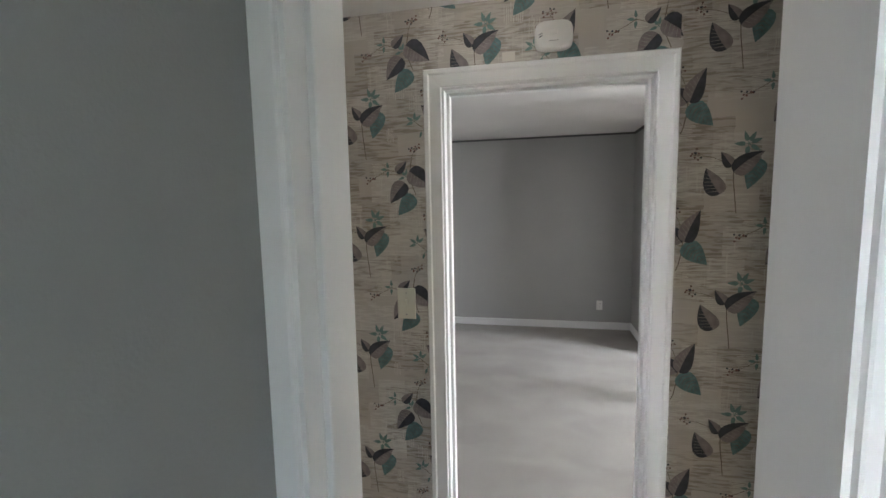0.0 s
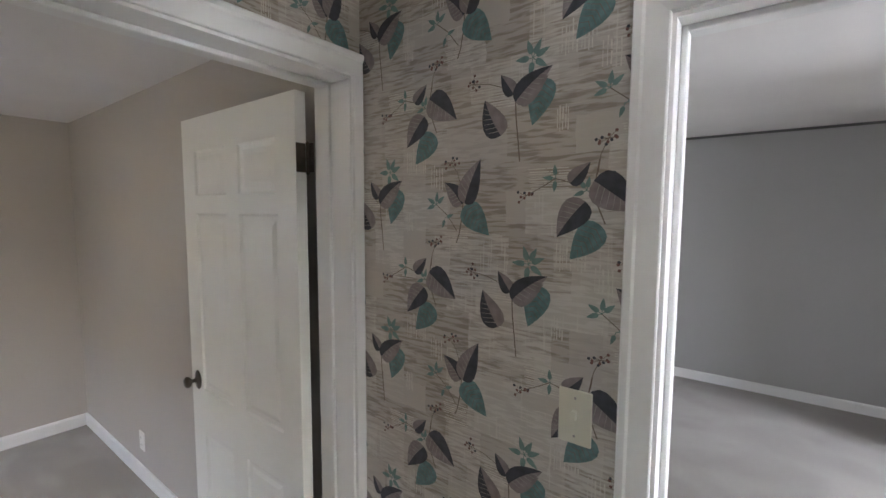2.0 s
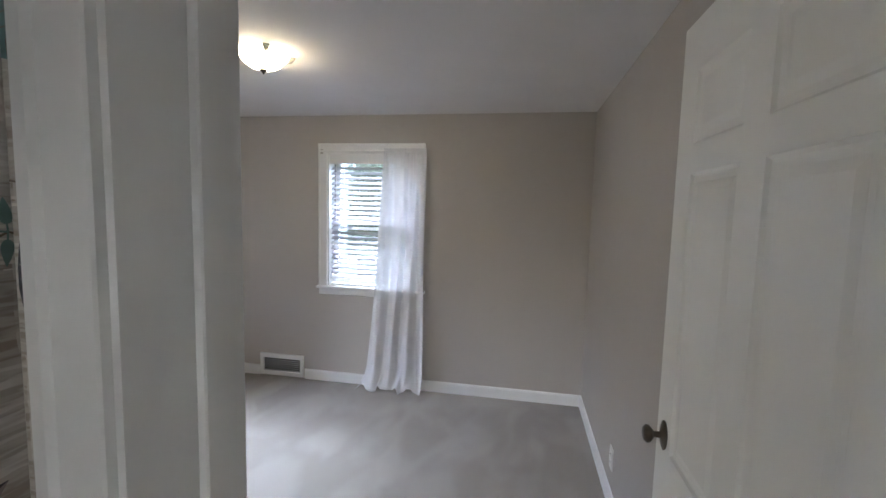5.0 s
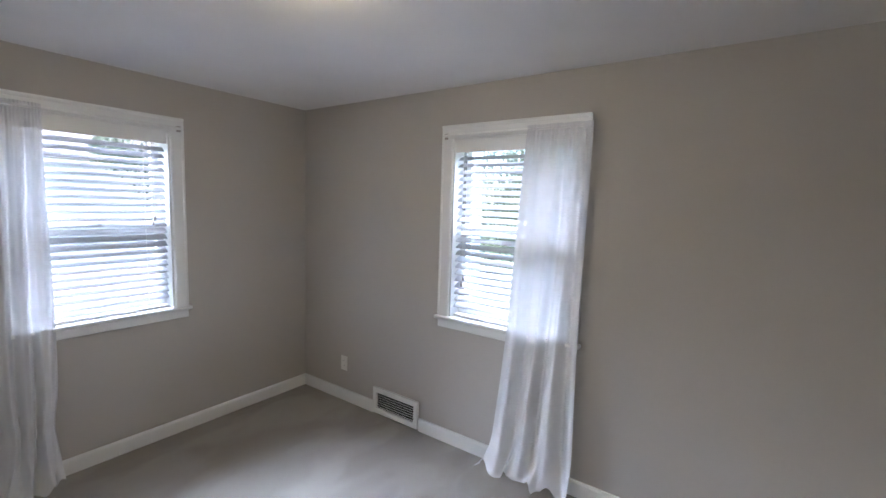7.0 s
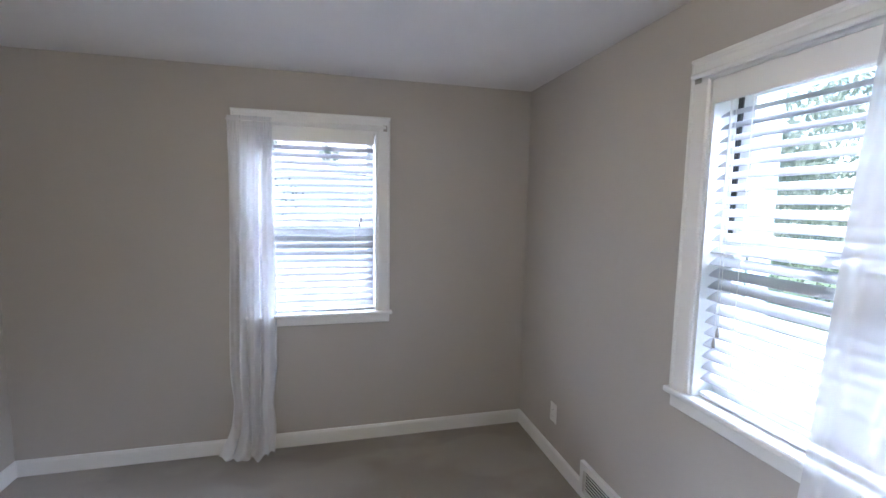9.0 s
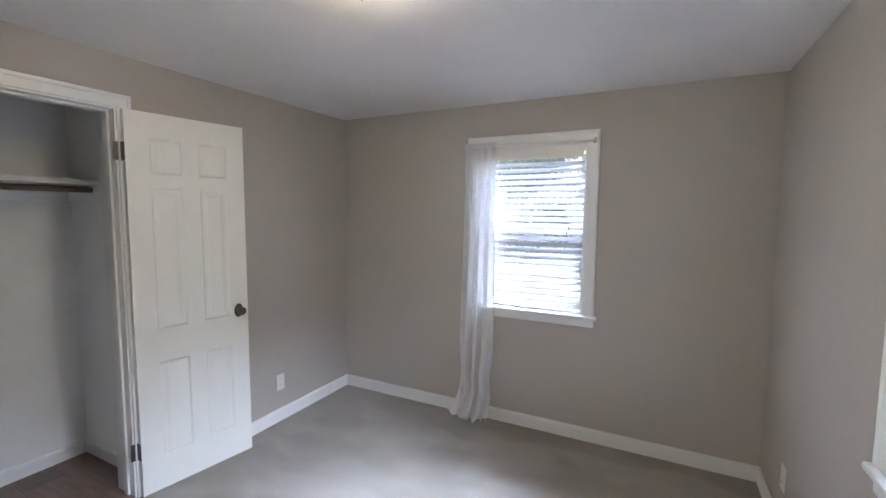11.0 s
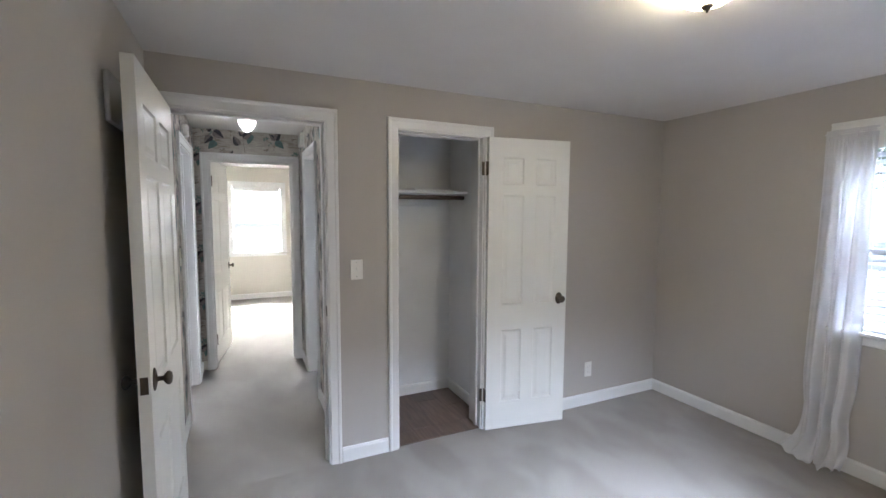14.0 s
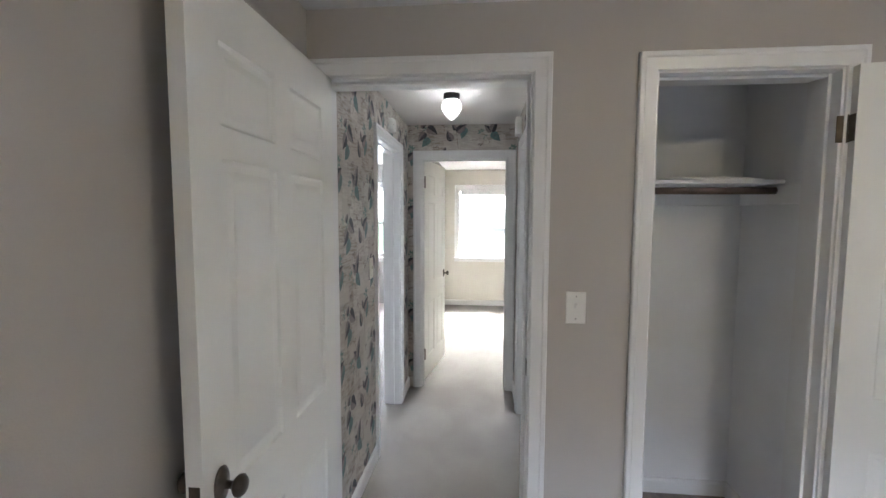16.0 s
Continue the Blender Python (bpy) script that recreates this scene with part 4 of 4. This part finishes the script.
def leaf(bm, base, tip, w, left, right, layer=2, veins=None, bend=0.0):
    """A pointed leaf in two halves; left and right as seen from its base; veins: 'l' or 'r' gets pale lines."""
    bx, bz = base
    dx, dz = tip[0] - bx, tip[1] - bz
    ln = math.hypot(dx, dz)
    ux, uz = dx / ln, dz / ln
    px, pz = -uz, ux
    prof = [(0.0, 0.0), (0.02, 0.46), (0.09, 0.82), (0.22, 1.0), (0.38, 0.99), (0.54, 0.84), (0.70, 0.60), (0.86, 0.30), (1.0, 0.0)]

    def at(s, v):
        k = bend * 4 * s * (1 - s)
        return (bx + ux * ln * s + px * (v + k), bz + uz * ln * s + pz * (v + k))
    for sign, mat in ((1, left), (-1, right)):
        for (s0, w0), (s1, w1) in zip(prof, prof[1:]):
            pts = [at(s0, 0), at(s1, 0)]
            if w1:
                pts.append(at(s1, sign * w1 * w / 2))
            if w0:
                pts.append(at(s0, sign * w0 * w / 2))
            poly(bm, pts, mat, layer)
    if veins:
        for sd in veins:
            sign = 1 if sd == "l" else -1
            for k in range(6):
                s = 0.12 + k * 0.12
                e = 0.86 * w / 2 * np.interp(s + 0.1, [p[0] for p in prof], [p[1] for p in prof])
                a, c = at(s, 0), at(s + 0.12, sign * float(e))
                poly(bm, [a, (a[0] + ux * 0.0016, a[1] + uz * 0.0016), (c[0] + ux * 0.0008, c[1] + uz * 0.0008), c], 5 if left == 2 else PALE_I, layer + 0.4)


PALE_I = 6


def line(bm, pts, w, mat, layer=1):
    for (x0, z0), (x1, z1) in zip(pts, pts[1:]):
        ln = math.hypot(x1 - x0, z1 - z0) + 1e-9
        nx, nz = -(z1 - z0) / ln * w / 2, (x1 - x0) / ln * w / 2
        poly(bm, [(x0 + nx, z0 + nz), (x1 + nx, z1 + nz), (x1 - nx, z1 - nz), (x0 - nx, z0 - nz)], mat, layer)


def sprig(bm, x, z, size, angles):
    for a in angles:
        t = radians(a)
        ca, sa = math.cos(t), math.sin(t)
        line(bm, [(x, z), (x + 0.3 * size * ca, z + 0.3 * size * sa)], 0.0016, 3, 1.5)
        leaf(bm, (x + 0.22 * size * ca, z + 0.22 * size * sa), (x + size * ca, z + size * sa), size * 0.33, 3, 3, 1.6)


def berries(bm, path, seed, n=9, r=0.0036):
    rnd = random.Random(seed)
    line(bm, path, 0.0016, 5, 1)
    x, z = path[-1]
    for k in range(n):
        a, d = rnd.uniform(0, 6.28), rnd.uniform(0.006, 0.026)
        cx, cz = x + d * math.cos(a), z + d * math.sin(a) * 0.8
        line(bm, [(x, z), (cx, cz)], 0.001, 5, 1)
        poly(bm, [(cx + r * math.cos(q * 1.047), cz + r * math.sin(q * 1.047)) for q in range(6)], 4 if k % 3 else 0, 1.8)


def ruled(bm, x0, x1, z0, z1, upright, seed, pitch=0.0062):
    """A patch of broken chalky strokes, ruled along or upright, under the leaves."""
    rnd = random.Random(seed)
    lo, hi, a, b = (x0, x1, z0, z1) if upright else (z0, z1, x0, x1)
    p = lo
    while p < hi:
        s, e = a + rnd.uniform(0, 0.012), b - rnd.uniform(0, 0.016)
        m = s + (e - s) * rnd.uniform(0.3, 0.7)
        for q0, q1 in ((s, m - 0.002), (m + 0.001, e)):
            o, w = rnd.uniform(-0.0008, 0.0008), rnd.uniform(0.0014, 0.0032)
            ends = [(p, q0), (p + o, q1)] if upright else [(q0, p), (q1, p + o)]
            line(bm, ends, w, 7, 0.5)
        p += pitch * rnd.uniform(0.8, 1.25)


def motif_a(bm):
    ruled(bm, -0.078, 0.015, -0.012, 0.030, False, 21)
    ruled(bm, -0.135, -0.02, 0.028, 0.036, False, 22)
    ruled(bm, 0.100, 0.128, -0.085, -0.020, True, 23)
    line(bm, [(0.0, 0.0), (0.002, -0.04), (0.008, -0.09), (0.013, -0.138)], 0.003, 5, 1)
    leaf(bm, (0.072, 0.035), (0.042, -0.062), 0.062, 2, 2, 1.2, "lr")
    leaf(bm, (-0.036, -0.076), (-0.080, 0.010), 0.062, 0, 1, 2.0, "l", 0.004)
    leaf(bm, (-0.004, 0.012), (-0.038, 0.060), 0.036, 0, 1, 2.5)
    leaf(bm, (0.0, -0.006), (0.087, 0.058), 0.052, 0, 1, 3.0, "r", 0.006)
    leaf(bm, (0.010, -0.012), (0.078, 0.040), 0.036, 1, 1, 2.6)
    sprig(bm, 0.040, 0.082, 0.042, (-35, 22, 62, 108, 178, 262))
    berries(bm, [(-0.030, 0.030), (-0.07, 0.045), (-0.115, 0.052)], 4)


def motif_b(bm):
    ruled(bm, -0.056, 0.008, -0.135, -0.060, True, 24, 0.0075)
    ruled(bm, -0.128, -0.022, 0.034, 0.090, False, 25, 0.005)
    line(bm, [(0.03, 0.10), (0.022, 0.05), (0.028, 0.01), (0.045, -0.03)], 0.0028, 5, 1)
    leaf(bm, (0.036, -0.032), (-0.026, -0.106), 0.062, 2, 2, 1.4, "lr")
    leaf(bm, (0.004, 0.016), (-0.056, -0.060), 0.064, 0, 1, 2.2, "r", -0.004)
    leaf(bm, (0.020, 0.058), (0.108, -0.004), 0.075, 0, 1, 2.0, "r")
    leaf(bm, (-0.030, 0.054), (0.012, 0.096), 0.036, 1, 0, 2.4)
    sprig(bm, 0.006, 0.038, 0.030, (80, 125, 200, 330))
    sprig(bm, -0.062, 0.066, 0.030, (95, 175, 265))
    line(bm, [(-0.03, 0.056), (-0.062, 0.066), (-0.09, 0.05)], 0.002, 5, 1)
    berries(bm, [(-0.062, 0.066), (-0.10, 0.045), (-0.130, 0.030)], 7)
    berries(bm, [(0.028, 0.075), (0.032, 0.11), (0.046, 0.140)], 9, 11)


def motif_d(bm):
    ruled(bm, -0.062, 0.026, -0.122, -0.066, False, 26)
    ruled(bm, -0.100, -0.060, 0.030, 0.100, True, 27, 0.009)
    line(bm, [(0.0, 0.004), (-0.004, -0.04), (-0.012, -0.08), (-0.020, -0.10)], 0.003, 5, 1)
    leaf(bm, (0.004, -0.008), (0.076, -0.078), 0.066, 2, 2, 1.4, "lr")
    leaf(bm, (-0.004, -0.004), (-0.058, 0.052), 0.050, 1, 0, 2.2, "l", -0.004)
    leaf(bm, (0.004, -0.002), (0.050, 0.104), 0.060, 1, 0, 2.6, "l", 0.004)
    sprig(bm, -0.084, -0.004, 0.034, (40, 85, 150, 200))
    sprig(bm, -0.055, -0.038, 0.028, (20, 250))
    line(bm, [(-0.084, -0.004), (-0.05, -0.03), (-0.018, -0.07)], 0.002, 5, 1)
    berries(bm, [(-0.008, 0.045), (-0.018, 0.075), (-0.038, 0.100)], 11)


MOTIFS = [(motif_a, -0.366, 1.897), (motif_b, -0.205, 1.652), (motif_d, -0.506, 1.668)]
MOTIF_MESH = {}


def motif_mesh(fn, dx=0.0, dz=0.0, rect=None):
    bm = bmesh.new()
    fn(bm)
    if rect:
        x0, x1, z0, z1 = rect
        for co, no in (((x0 - dx, 0, 0), (-1, 0, 0)), ((x1 - dx, 0, 0), (1, 0, 0)), ((0, 0, z0 - dz), (0, 0, -1)), ((0, 0, z1 - dz), (0, 0, 1))):
            bmesh.ops.bisect_plane(bm, geom=bm.verts[:] + bm.edges[:] + bm.faces[:], plane_co=co, plane_no=no, clear_outer=True)
    if not bm.faces:
        bm.free()
        return None
    for f in bm.faces:
        if f.normal.y > 0:
            f.normal_flip()
    me = bpy.data.meshes.new("leaf_print")
    bm.to_mesh(me)
    bm.free()
    for k in INKS:
        me.materials.append(k)
    return me


def wallpaper(name, m, rects, sx, sz, label):
    """Paper on a wall in its local frame, in rectangles round its openings; sx, sz shift the pattern."""
    bm = bmesh.new()
    for x0, x1, z0, z1 in rects:
        box(bm, x0, x1, -0.0012, 0.0, z0, z1)
    root = part(name, bm, PAPER, label=label, kind="structure", m=m)
    for x0, x1, z0, z1 in rects:
        for fn, ox, oz in MOTIFS:
            for i in range(-8, 9):
                for j in range(-9, 8):
                    dx, dz = ox + sx + 0.43 * i, oz + sz + 0.45 * j + 0.225 * i
                    if dx < x0 - 0.16 or dx > x1 + 0.16 or dz < z0 - 0.17 or dz > z1 + 0.17:
                        continue
                    inside = x0 + 0.16 < dx < x1 - 0.16 and z0 + 0.17 < dz < z1 - 0.17
                    if inside:
                        if fn not in MOTIF_MESH:
                            MOTIF_MESH[fn] = motif_mesh(fn)
                        me = MOTIF_MESH[fn]
                    else:
                        me = motif_mesh(fn, dx, dz, (x0, x1, z0, z1))
                    if me:
                        ob = new("leaf_print", me)
                        ob.parent = root
                        ob.matrix_basis = pose(dx, -0.0014, dz)


c = 0.060
a, b = D_LIV[0] - c, D_LIV[1] + c
wallpaper("wallpaper_north", wallm(0, HY1, 0), [(HX0 + 0.001, a, 0.088, CEIL), (a, b, D_LIV[2] + c, CEIL)], 0, 0, "beige wallpaper with charcoal and teal leaves and red berries")
wallpaper("wallpaper_north_2", wallm(0, HY1, 0), [(b, HX1 - 0.001, 0.088, CEIL)], -0.028, 0.004, "beige wallpaper with charcoal and teal leaves and red berries")
a, b = -(D_START[1] + c), -(D_START[0] - c)
wallpaper("wallpaper_south", wallm(0, HY0, 180), [(-HX1 + 0.001, a, 0.088, CEIL), (b, -HX0 - 0.001, 0.088, CEIL), (a, b, D_START[2] + c, CEIL)], 1.140, -0.216, "beige wallpaper with charcoal and teal leaves and red berries")
a, b = -(D_FAR[1] + c), -(D_FAR[0] - c)
wallpaper("wallpaper_east", wallm(HX1, 0, -90), [(-HY1 + 0.002, a, 0.088, CEIL), (b, -HY0 - 0.002, 0.088, CEIL), (a, b, D_FAR[2] + c, CEIL)], 0.1, 0.1, "beige wallpaper with charcoal and teal leaves and red berries")
a, b = D_BED[0] - c, min(D_BED[1] + c, HY1 - 0.012)
wallpaper("wallpaper_west", wallm(HX0, 0, 90), [(HY0 + 0.002, a, 0.088, CEIL), (b, HY1 - 0.002, 0.088, CEIL), (a, b, D_BED[2] + c, CEIL)], 0.215, 0.275, "beige wallpaper with charcoal and teal leaves and red berries")

patch = boxpart("paper_patch", (-0.022, 0.022, -0.0018, 0, -0.015, 0.015), CREAM, None, label="small pale bare patch in the wallpaper", m=pose(0.184, -0.0012, 2.088))
patch.parent = bpy.data.objects["wallpaper_north"]
